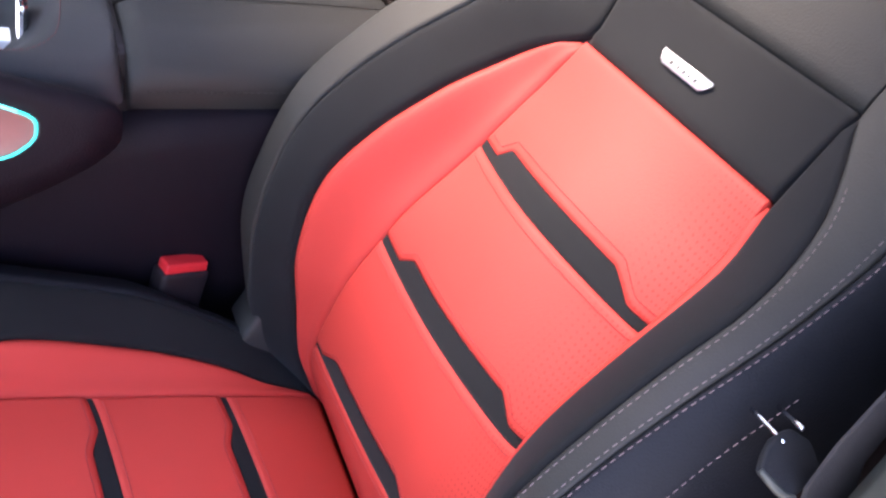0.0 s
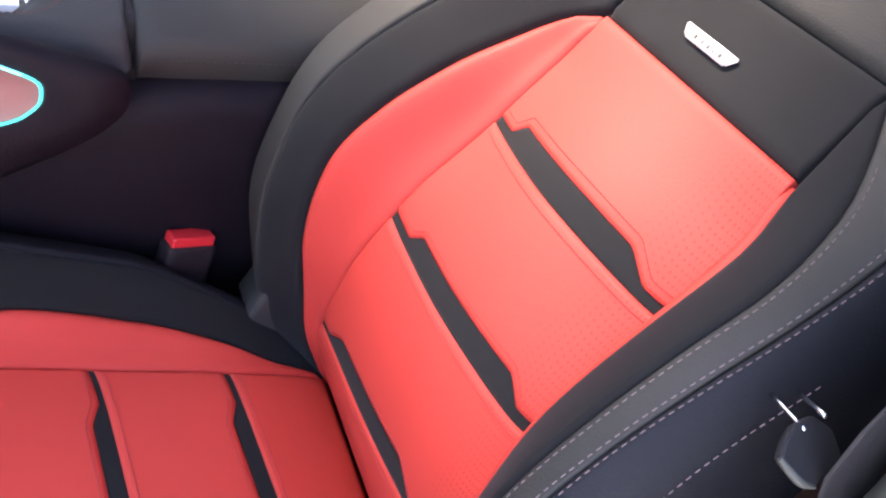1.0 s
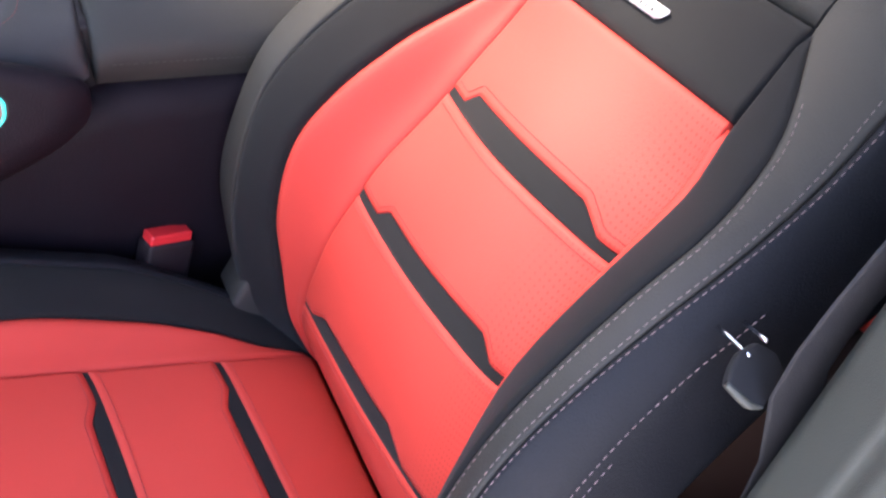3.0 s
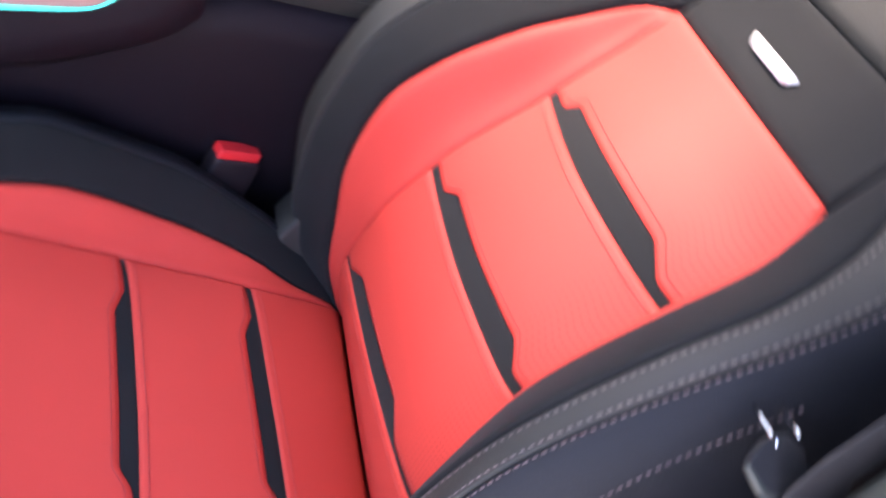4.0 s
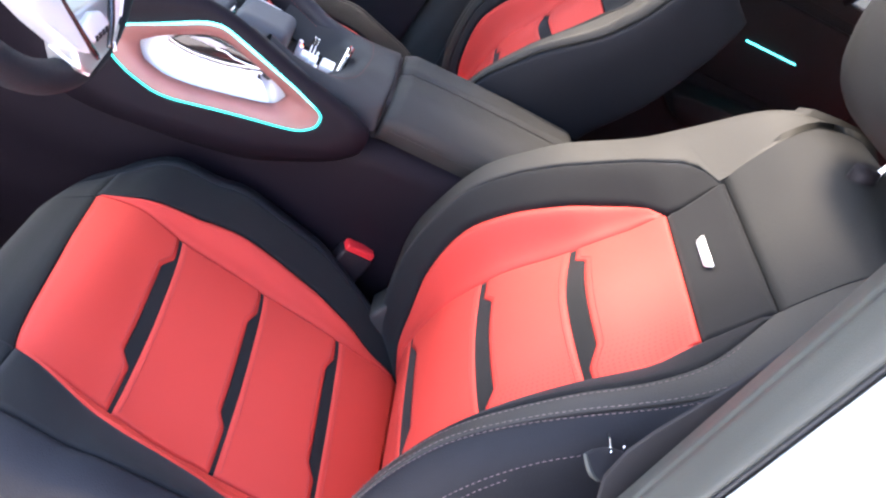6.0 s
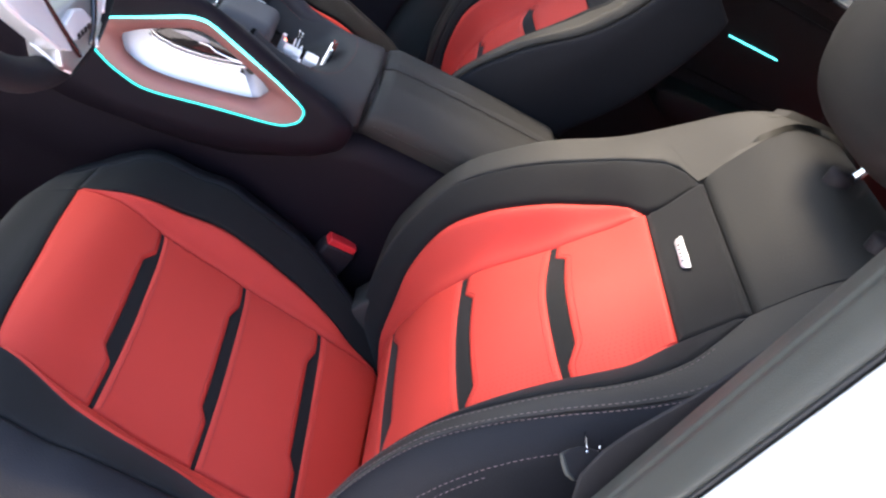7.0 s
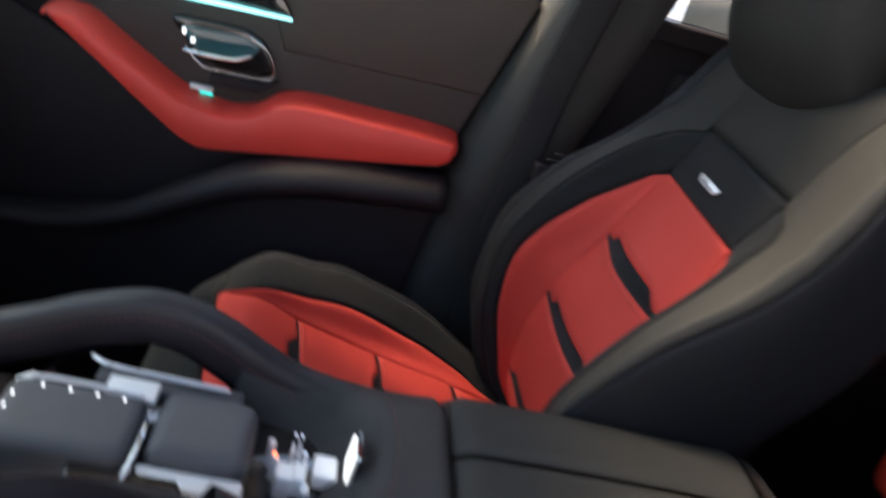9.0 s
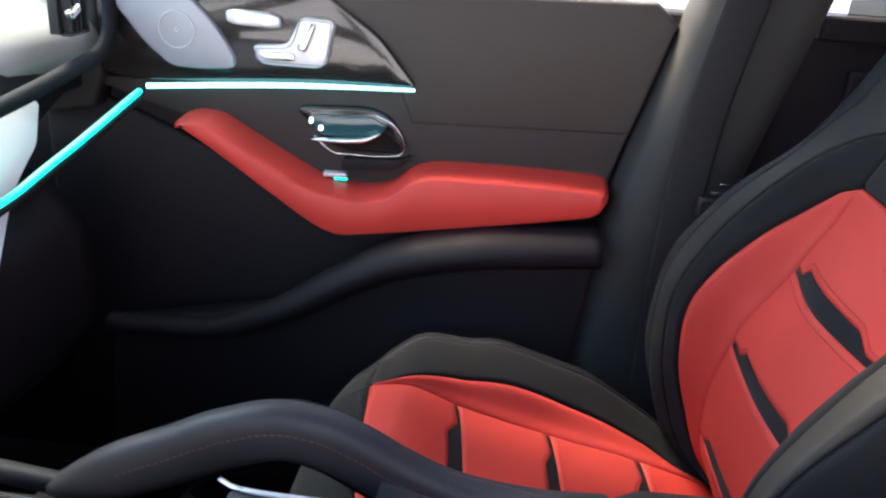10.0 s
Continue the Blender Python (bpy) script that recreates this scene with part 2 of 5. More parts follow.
def slab(outline, y0, y1, r=0.01, seg=3):
    """An outline of (x, z) pushed from y0 to y1, its edges at y0 rounded."""
    bm = bmesh.new()
    low = [bm.verts.new((x, y0, z)) for x, z in outline]
    face = bm.faces.new(low)
    out = bmesh.ops.extrude_face_region(bm, geom=[face])
    top = [g for g in out["geom"] if isinstance(g, bmesh.types.BMVert)]
    for v in top:
        v.co.y = y1
    bmesh.ops.recalc_face_normals(bm, faces=bm.faces)
    if r > 0:
        edges = [e for e in bm.edges if all(abs(v.co.y - y0) < 1e-6 for v in e.verts)]
        bmesh.ops.bevel(bm, geom=edges, offset=r, segments=seg, profile=0.5, affect="EDGES", clamp_overlap=True)
    bmesh.ops.triangulate(bm, faces=[f for f in bm.faces if len(f.verts) > 4])
    return from_bm(bm)


def rounded(outline, n=6, pull=0.25):
    """An outline with its corners rounded off: each corner becomes a short curve."""
    out = []
    k = len(outline)
    for i in range(k):
        a, b, c = (Vector(outline[j % k]) for j in (i - 1, i, i + 1))
        p, q = b.lerp(a, pull), b.lerp(c, pull)
        for s in range(n + 1):
            t = s / n
            w = p * (1 - t) ** 2 + b * 2 * t * (1 - t) + q * t * t
            out.append((w.x, w.y))
    return out


def softened(outline, r, n=4):
    """An outline whose corners are rounded to about the radius r."""
    out = []
    k = len(outline)
    for i in range(k):
        a, b, c = (Vector(outline[j % k]) for j in (i - 1, i, i + 1))
        p = b + (a - b) * min(0.45, r / max(1e-6, (a - b).length))
        q = b + (c - b) * min(0.45, r / max(1e-6, (c - b).length))
        for s in range(n + 1):
            t = s / n
            w = p * (1 - t) ** 2 + b * 2 * t * (1 - t) + q * t * t
            out.append((w.x, w.y))
    return out


def curve_through(pts, n):
    """n places evenly along a smooth line through pts."""
    p = np.array(pts, float)
    d = np.r_[0, np.cumsum(np.linalg.norm(np.diff(p, axis=0), axis=1))]
    t = np.linspace(0, d[-1], n)
    return np.stack([pch(d, p[:, i])(t) for i in range(p.shape[1])], 1)


def tube(pts, rx, rz, n=40, ring=12, up=(0, 0, 1), power=2.0):
    """A rounded bar along pts: half widths rx across and rz along up, each a number or a list over the way."""
    path = curve_through(pts, n)
    tan = np.gradient(path, axis=0)
    tan /= np.linalg.norm(tan, axis=1)[:, None]
    upv = np.array(up, float)
    side = np.cross(tan, upv)
    side /= np.linalg.norm(side, axis=1)[:, None] + 1e-9
    top = np.cross(side, tan)
    grow = lambda r: np.interp(np.linspace(0, 1, n), np.linspace(0, 1, len(r)), r) if hasattr(r, "__len__") else np.full(n, r)
    ax, az = grow(rx), grow(rz)
    verts, faces = [], []
    for i in range(n):
        for j in range(ring):
            a = 2 * math.pi * j / ring
            c, s = math.cos(a), math.sin(a)
            c = math.copysign(abs(c) ** (2 / power), c)
            s = math.copysign(abs(s) ** (2 / power), s)
            verts.append(path[i] + side[i] * c * ax[i] + top[i] * s * az[i])
    for i in range(n - 1):
        for j in range(ring):
            a, b = i * ring + j, i * ring + (j + 1) % ring
            faces.append([a, b, b + ring, a + ring])
    faces.append(list(range(ring))[::-1])
    faces.append([(n - 1) * ring + j for j in range(ring)])
    return verts, faces


def pch(xs, ys):
    """A smooth line through values that does not overshoot."""
    xs, ys = np.array(xs, float), np.array(ys, float)
    h, dl = np.diff(xs), np.diff(ys) / np.diff(xs)
    m = np.zeros_like(ys)
    m[0], m[-1] = dl[0], dl[-1]
    for i in range(1, len(xs) - 1):
        if dl[i - 1] * dl[i] > 0:
            w1, w2 = 2 * h[i] + h[i - 1], h[i] + 2 * h[i - 1]
            m[i] = (w1 + w2) / (w1 / dl[i - 1] + w2 / dl[i])

    def at(x):
        x = np.clip(np.asarray(x, float), xs[0], xs[-1])
        i = np.clip(np.searchsorted(xs, x) - 1, 0, len(xs) - 2)
        t = (x - xs[i]) / h[i]
        return (ys[i] * (1 + 2 * t) * (1 - t) ** 2 + m[i] * h[i] * t * (1 - t) ** 2 + ys[i + 1] * t * t * (3 - 2 * t) + m[i + 1] * h[i] * t * t * (t - 1))
    return at


def upholstery(profile, knots, centre, flip, slim=(1.0, 1.0), flare=0.0, spread=0.0, other=None):
    """A padded surface S(u, v): v runs along the profile (v, x, z), u across it, whole numbers of u being the seams.
    knots: for each seam, rows (v, half width, height off the profile); other: those of the side u < 0, where it differs."""
    pv = [p[0] for p in profile]
    px, pz = pch(pv, [p[1] for p in profile]), pch(pv, [p[2] for p in profile])
    ky = [pch([r[0] for r in k], [r[1] for r in k]) for k in knots]
    kd = [pch([r[0] for r in k], [r[2] for r in k]) for k in knots]
    oy = [pch([r[0] for r in k], [r[1] for r in k]) for k in other or knots]
    od = [pch([r[0] for r in k], [r[2] for r in k]) for k in other or knots]

    def along(vals, a, odd):
        K = vals.shape[1]
        dl = np.diff(vals, axis=1)
        m = np.zeros_like(vals)
        m[:, 0], m[:, -1] = dl[:, 0] * odd, dl[:, -1]
        same = dl[:, :-1] * dl[:, 1:] > 0
        m[:, 1:-1] = np.where(same, 2 * dl[:, :-1] * dl[:, 1:] / np.where(same, dl[:, :-1] + dl[:, 1:], 1), 0)
        i = np.clip(np.floor(a).astype(int), 0, K - 2)
        t = a - i
        r = np.arange(len(a))
        return (vals[r, i] * (1 + 2 * t) * (1 - t) ** 2 + m[r, i] * t * (1 - t) ** 2 + vals[r, i + 1] * t * t * (3 - 2 * t) + m[r, i + 1] * t * t * (t - 1))

    def S(u, v):
        u, v = np.atleast_1d(np.asarray(u, float)), np.atleast_1d(np.asarray(v, float))
        a = np.clip(np.abs(u), 0, len(knots) - 1)
        side = (u < 0)[:, None]
        y = along(np.where(side, np.stack([f(v) for f in oy], 1), np.stack([f(v) for f in ky], 1)), a, 1.0)
        y = np.where(y > 0.15, 0.15 + (y - 0.15) * np.where(u < 0, slim[0], slim[1]), y)
        y = y + np.where(u < 0, flare * np.clip(a, 0, 1) * np.clip((v - 0.22) / 0.2, 0, 1), 0)
        y = y + np.where(u * spread > 0, abs(spread) * np.interp(a, [0, 1, 3, 3.4, 3.9], [0, 1, 1, 0.72, 0]) * np.clip((v - 1.15) / 0.15, 0, 1), 0)
        d = along(np.where(side, np.stack([f(v) for f in od], 1), np.stack([f(v) for f in kd], 1)), a, 0.0)
        e = 1e-3
        tx, tz = px(v + e) - px(v - e), pz(v + e) - pz(v - e)
        ln = np.hypot(tx, tz) + 1e-9
        nx, nz = (-tz / ln, tx / ln) if not flip else (tz / ln, -tx / ln)
        return np.stack([px(v) + nx * d, centre + np.sign(u) * y, pz(v) + nz * d], 1)

    def normal(u, v, e=4e-3):
        u, v = np.atleast_1d(np.asarray(u, float)), np.atleast_1d(np.asarray(v, float))
        du = S(u + e * 5, v) - S(u - e * 5, v)
        dv = S(u, v + e) - S(u, v - e)
        n = np.cross(du, dv)
        n /= np.linalg.norm(n, axis=1)[:, None] + 1e-9
        return -n if not flip else n
    return S, normal


def panel(surface, u0, u1, v0, v1, nu=16, nv=20, puff=0.004, sink=0.003, rim=0.012, deep=0.008, lift=0.0):
    """One sewn panel of a padded surface, drawn in along its seams and turned under at its rim."""
    S, normal = surface
    f = lambda w, x: w(x) if callable(w) else np.full_like(x, w)
    A, B = np.meshgrid(np.linspace(0, 1, nu), np.linspace(0, 1, nv))
    A, B = A.ravel(), B.ravel()
    u = A * 0
    v = B * 0
    mid = 0.5 * (f(v0, A * 0) + f(v1, A * 0))
    v = mid
    for _ in range(3):
        u = f(u0, v) * (1 - A) + f(u1, v) * A
        v = f(v0, u) * (1 - B) + f(v1, u) * B
    P, N = S(u, v), normal(u, v)
    G = P.reshape(nv, nu, 3)
    du = np.linalg.norm(np.diff(G, axis=1), axis=2).sum(1).mean()
    dv = np.linalg.norm(np.diff(G, axis=0), axis=2).sum(0).mean()
    edge = np.minimum(np.minimum(A, 1 - A) * du, np.minimum(B, 1 - B) * dv)
    t = np.clip(edge / rim, 0, 1)
    h = -sink + (sink + puff) * np.sqrt(1 - (1 - t) ** 2) + lift
    Q = P + N * h[:, None]
    verts = [q for q in Q]
    faces = []
    for j in range(nv - 1):
        for i in range(nu - 1):
            a = j * nu + i
            faces.append([a, a + 1, a + nu + 1, a + nu])
    loop = [i for i in range(nu)] + [j * nu + nu - 1 for j in range(1, nv)] + [(nv - 1) * nu + i for i in range(nu - 2, -1, -1)] + [j * nu for j in range(nv - 2, 0, -1)]
    k = len(verts)
    for q in loop:
        verts.append(Q[q] - N[q] * deep)
    for i in range(len(loop)):
        j = (i + 1) % len(loop)
        faces.append([loop[i], k + i, k + j, loop[j]])
    uvs = [(a * du, b * dv) for a, b in zip(A, B)] + [(0.0026 * 0, 0)] * len(loop)
    return verts, faces, uvs


def seam_line(surface, uf, vs, lift=0.001):
    S, normal = surface
    v = np.asarray(vs, float)
    u = uf(v) if callable(uf) else np.full_like(v, uf)
    return S(u, v) + normal(u, v) * lift, normal(u, v)


def stitches(line, normals, pitch=0.0060, length=0.0036, r=0.00040):
    """Separate threads along a line, each a small raised dash."""
    d = np.r_[0, np.cumsum(np.linalg.norm(np.diff(line, axis=0), axis=1))]
    verts, faces = [], []
    s = pitch / 2
    at = lambda x: np.array([np.interp(x, d, line[:, i]) for i in range(3)])
    nat = lambda x: np.array([np.interp(x, d, normals[:, i]) for i in range(3)])
    while s + length < d[-1]:
        a, b, nn = at(s), at(s + length), nat(s)
        t = (b - a) / (np.linalg.norm(b - a) + 1e-9)
        w = np.cross(t, nn)
        w /= np.linalg.norm(w) + 1e-9
        k = len(verts)
        c, e = a + t * length * 0.18, b - t * length * 0.18
        verts += [a + w * r * 0.6, c + w * r, e + w * r, b + w * r * 0.6, b - w * r * 0.6, e - w * r, c - w * r, a - w * r * 0.6, c + nn * r * 1.2, e + nn * r * 1.2]
        faces += [[k, k + 1, k + 8], [k + 1, k + 2, k + 9, k + 8], [k + 2, k + 3, k + 9], [k + 3, k + 4, k + 9], [k + 4, k + 5, k + 9], [k + 5, k + 6, k + 8, k + 9], [k + 6, k + 7, k + 8], [k + 7, k, k + 8]]
        s += pitch
    return verts, faces


# ---- the front seats ----
BACK_PROFILE = [(0.66, 0.045, 0.66), (0.71, 0.0139, 0.71), (0.77, -0.0005, 0.77), (0.86, 0.0065, 0.86), (0.955, 0.031, 0.955), (1.05, 0.083, 1.05),
                (1.14, 0.164, 1.14), (1.20, 0.205, 1.20), (1.27, 0.252, 1.266), (1.31, 0.287, 1.292), (1.34, 0.327, 1.299), (1.37, 0.362, 1.28), (1.39, 0.376, 1.24)]
BACK_KNOTS = [
    [(0.66, 0, 0), (1.39, 0, 0)],
    [(0.66, .1616, -.003), (0.77, .160, 0), (0.86, .1417, .001), (0.955, .125, -.005), (1.05, .1199, -.019), (1.10, .118, -.012), (1.14, .111, 0), (1.20, .107, 0), (1.29, .100, 0), (1.39, .09, 0)],
    [(0.66, .164, 0), (0.72, .1712, .004), (0.80, .181, .017), (0.88, .184, .037), (0.95, .180, .0465), (1.0, .171, .039), (1.05, .162, .024), (1.10, .151, .007), (1.128, .132, .003), (1.14, .113, .0005), (1.20, .1085, 0), (1.29, .1015, 0), (1.39, .0915, 0)],
    [(0.66, .215, .01), (0.72, .220, .030), (0.80, .224, .052), (0.90, .2235, .0645), (0.96, .222, .069), (1.02, .217, .058), (1.08, .2035, .042), (1.14, .186, .0305), (1.175, .160, .013), (1.20, .111, .001), (1.29, .103, 0), (1.39, .093, 0)],
    [(0.66, .255, 0), (0.80, .257, .050), (0.90, .259, .070), (0.98, .259, .072), (1.05, .256, .058), (1.12, .250, .038), (1.20, .240, .020), (1.27, .226, .008), (1.33, .200, 0), (1.39, .18, 0)],
    [(0.66, .268, -.05), (0.90, .270, .0), (1.05, .270, -.005), (1.20, .260, -.02), (1.27, .246, -.022), (1.33, .216, -.02), (1.39, .19, -.02)],
    [(0.66, .255, -.11), (1.10, .255, -.11), (1.24, .245, -.108), (1.32, .218, -.095), (1.39, .19, -.05)],
    [(0.66, 0, -.13), (1.10, 0, -.13), (1.24, 0, -.128), (1.32, 0, -.112), (1.39, 0, -.06)],
]
DOOR_SIDE_KNOTS = [
    [(0.66, 0, 0), (1.39, 0, 0)],
    [(0.66, .150, -.003), (0.77, .142, 0), (0.86, .133, .001), (0.955, .1225, -.005), (1.05, .1199, -.019), (1.10, .118, -.012), (1.14, .111, 0), (1.20, .107, 0), (1.29, .100, 0), (1.39, .09, 0)],
    [(0.66, .152, .004), (0.80, .1443, .0076), (0.90, .1351, .0064), (0.98, .1290, .0043), (1.05, .1285, -.002), (1.10, .1237, -.006), (1.14, .1125, 0), (1.20, .1085, 0), (1.29, .1015, 0), (1.39, .0915, 0)],
    [(0.66, .195, .045), (0.80, .1904, .0633), (0.88, .1841, .0598), (0.95, .1785, .0529), (1.02, .1755, .0375), (1.08, .1740, .0238), (1.14, .1545, .0104), (1.175, .1305, .0055), (1.20, .1105, .001), (1.29, .103, 0), (1.39, .093, 0)],
    [(0.66, .222, .055), (0.80, .2173, .0738), (0.88, .2091, .0685), (0.95, .2012, .0590), (1.02, .1962, .0360), (1.08, .1945, .0160), (1.14, .1885, .003), (1.20, .182, -.0055), (1.27, .185, -.008), (1.33, .178, -.01), (1.39, .17, -.01)],
    [(0.66, .25, .03), (0.80, .2442, .0469), (0.88, .2386, .0391), (0.95, .2317, .028), (1.02, .2225, .010), (1.08, .2165, -.012), (1.14, .211, -.025), (1.20, .205, -.035), (1.27, .203, -.04), (1.33, .192, -.04), (1.39, .18, -.03)],
    [(0.66, .245, -.05), (0.90, .240, -.06), (1.10, .228, -.09), (1.24, .218, -.10), (1.32, .203, -.095), (1.39, .185, -.05)],
    [(0.66, 0, -.13), (1.10, 0, -.13), (1.24, 0, -.128), (1.32, 0, -.112), (1.39, 0, -.06)],
]
CUSHION_PROFILE = [(0, 0.035, 0.682), (0.04, -0.02, 0.7146), (0.10, -0.088, 0.742), (0.22, -0.207, 0.7664), (0.34, -0.322, 0.7983), (0.43, -0.402, 0.8344),
                   (0.465, -0.431, 0.8326), (0.50, -0.460, 0.816), (0.54, -0.488, 0.797), (0.60, -0.508, 0.75), (0.70, -0.505, 0.66)]
CUSHION_KNOTS = [
    [(0, 0, 0), (0.7, 0, 0)],
    [(0, .167, .002), (0.10, .147, 0), (0.22, .1467, .001), (0.34, .1348, .005), (0.44, .1258, -.002), (0.54, .12, 0), (0.7, .12, 0)],
    [(0, .168, .002), (0.05, .1715, .0), (0.10, .1795, .010), (0.18, .1845, .026), (0.28, .1800, .037), (0.36, .1615, .026), (0.44, .130, .004), (0.475, .1235, 0), (0.54, .1215, 0), (0.7, .1215, 0)],
    [(0, .205, .006), (0.05, .215, .012), (0.10, .222, .028), (0.20, .228, .056), (0.30, .228, .060), (0.40, .215, .030), (0.47, .19, -.004), (0.54, .18, -.01), (0.7, .18, -.01)],
    [(0, .245, -.01), (0.10, .252, .014), (0.20, .258, .048), (0.30, .260, .050), (0.40, .255, .012), (0.47, .245, -.02), (0.54, .235, -.03), (0.7, .235, -.02)],
    [(0, .262, -.06), (0.20, .270, -.005), (0.30, .272, -.01), (0.40, .268, -.04), (0.54, .245, -.06), (0.7, .245, -.04)],
    [(0, .262, -.13), (0.30, .266, -.13), (0.54, .24, -.12), (0.7, .24, -.06)],
]


def jog(wide_in, thin_in, wide_out, thin_out):
    """1 on the wide stretch of a stripe, falling to 0 between the wide and thin places on either side."""
    return lambda u: np.where(np.asarray(u) > 0, np.clip((thin_in - u) / (thin_in - wide_in), 0, 1), np.clip((thin_out + u) / (thin_out - wide_out), 0, 1))


def front_seat(name, label, SEAT_Y, tilt, slim, tall, outer, crest, head_size, head_shift, back_shift=(0, 0, 0), cushion_shift=(0, 0)):
    seat = thing(name, (-0.1, SEAT_Y, 0.5), label, "car seat", "front seats")
    swing = Matrix.Translation(back_shift) @ about((0, 0, 0.70), pose(0, 0, 0, 0, tilt, 0))
    turned = [(v, *(lambda w: (w.x, w.z))(swing @ Vector((x * tall, 0, 0.7 + (z - 0.7) * tall + crest * min(1, max(0, (v - 1.18) / 0.12)))))) for v, x, z in BACK_PROFILE]
    back = upholstery(turned, BACK_KNOTS, SEAT_Y, False, slim, 0.0, 0.08 if outer < 0 else -0.045, DOOR_SIDE_KNOTS if outer < 0 else None)
    cush = upholstery([(v, x + cushion_shift[0], z + cushion_shift[1]) for v, x, z in CUSHION_PROFILE], CUSHION_KNOTS, SEAT_Y, True, (1.0, 1.0), 0.0193 if outer < 0 else 0.0)
    rest = part("backrest", panel(back, -6.98, 6.98, 0.66, 1.39, 90, 60, -0.009, 0.009, 0.01, 0.002), LEATHER, seat)
    base = part("cushion", panel(cush, -5.98, 5.98, 0.0, 0.70, 80, 60, -0.009, 0.009, 0.01, 0.002), LEATHER, seat)
    HOLED = RED_HOLED if outer < 0 else RED
    seam_u = lambda v: 3.27 + 0.45 * np.clip((np.asarray(v, float) - 0.95) / 0.20, 0, 1)
    inner_u = lambda v: 3.8 + 0.75 * np.clip((np.asarray(v, float) - 0.74) / 0.46, 0, 1)
    band_u = lambda v: 2.5 + 0.48 * np.clip((np.asarray(v, float) - 0.97) / 0.12, 0, 1)
    # sewn panels and inset stripes of the backrest
    b_stripes = [(0.7935, 0.0070, 0.0257, -0.0200, 0.0120, jog(0.60, 0.76, 0.24, 0.42)), (0.9382, 0.0087, 0.0216, -0.0059, 0.0073, jog(0.53, 0.65, 0.56, 0.72)), (1.0464, 0.0075, 0.0185, -0.0022, 0.0048, jog(0.61, 0.71, 0.50, 0.69))]
    lower = lambda u: np.full_like(np.asarray(u, float), 0.69)
    for z, thin, wide, slope, sag, step in b_stripes:
        lo = lambda u, z=z, slope=slope, sag=sag: z + slope * np.asarray(u, float) + sag * np.asarray(u, float) ** 2
        hi = lambda u, lo=lo, thin=thin, wide=wide, step=step: lo(u) + thin + (wide - thin) * step(u)
        part("insert_panel", panel(back, -0.995, 0.995, lower, lo, 64, 24, 0.0004, 0.0007, 0.004), HOLED, rest)
        part("inset_stripe", panel(back, -0.99, 0.99, lo, hi, 64, 8, -0.0012, 0.0017, 0.003), SUEDE, rest, "black suede inset stripe")
        us = np.linspace(-0.96, 0.96, 120)
        thread = [(back[0](us, f(us) + k) + back[1](us, f(us) + k) * 0.0008, back[1](us, f(us) + k)) for f, k in ((lo, -0.0065), (hi, 0.0065))]
        tagged(part("stitching", joined(*[stitches(a, n, 0.0042, 0.0036, 0.0005) for a, n in thread]), RED_STITCH, rest, "red seam stitching", False), kind="stuff")
        lower = hi
    part("insert_panel", panel(back, -0.995, 0.995, lower, 1.139, 64, 24, 0.0004, 0.0007, 0.004), HOLED, rest)
    part("badge_panel", panel(back, -0.995, 0.995, 1.140, 1.199, 30, 12, 0.001, 0.003, 0.008), SUEDE, rest, "black suede panel below the shoulders")
    reach = lambda v: 1.9 + 0.28 * np.clip((np.asarray(v, float) - 1.23) / 0.05, 0, 1)
    part("shoulder_panel", panel(back, -1.9 if outer < 0 else lambda v: -reach(v), reach if outer < 0 else 1.9, 1.200, 1.375, 34, 24, 0.0012, 0.0012, 0.006), LEATHER, rest)
    for s in (1, -1):
        near = s == outer and outer < 0
        tuck = 1.985
        part("bolster_facing", panel(back, 1.01 * s, (2.14 if near else tuck) * s, 0.67, 1.136, 14, 50, 0.002, 0.003, 0.008), RED, rest, "red leather facing of the side bolster")
        edge_u = (lambda v, s=s: 2.99 * s + 0 * np.asarray(v, float)) if near else (lambda v, s=s: s * band_u(v)) if s == outer else (lambda v, s=s: s * (3.1 - 0.9 * np.clip((np.asarray(v, float) - 1.187) / 0.012, 0, 1)))
        fold_u = (lambda v: 3.98 + 0 * np.asarray(v, float)) if near else seam_u if s == outer else inner_u
        part("bolster_band", panel(back, (2.15 if near else tuck + 0.025) * s, edge_u, 0.67, 1.197, 12, 50, 0.001, 0.003, 0.008), SUEDE, rest, "black suede band of the side bolster")
        # far passenger roll takes the darker leather, its shade being in the colour
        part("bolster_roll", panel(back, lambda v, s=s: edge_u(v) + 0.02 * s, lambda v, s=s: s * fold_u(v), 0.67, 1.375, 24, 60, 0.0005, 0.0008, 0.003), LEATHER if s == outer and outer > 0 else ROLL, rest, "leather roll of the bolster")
        part("bolster_side", panel(back, lambda v, s=s: s * (fold_u(v) + 0.02), 6.3 * s, 0.67, 1.36, 28, 60, 0.0005, 0.0008, 0.003), SIDE, rest, "leather side, its shade put in as blue black")
        if s != outer or outer > 0:
            continue
        vs = np.linspace(0.70, 1.19, 200)
        lines = [seam_line(back, 3.16 * s, vs[:190]), seam_line(back, 3.84 * s, vs), seam_line(back, 4.10 * s, vs), seam_line(back, 4.98 * s, vs[:160]), seam_line(back, 5.12 * s, vs[:120])]
        ob = part("stitching", joined(*[stitches(a, n) for a, n in lines]), STITCH, rest, "pinkish contrast stitching", False)
        tagged(ob, kind="stuff")
    # the cushion
    step = jog(0.50, 0.65, 0.40, 0.50)
    lower = lambda u: np.full_like(np.asarray(u, float), 0.012)
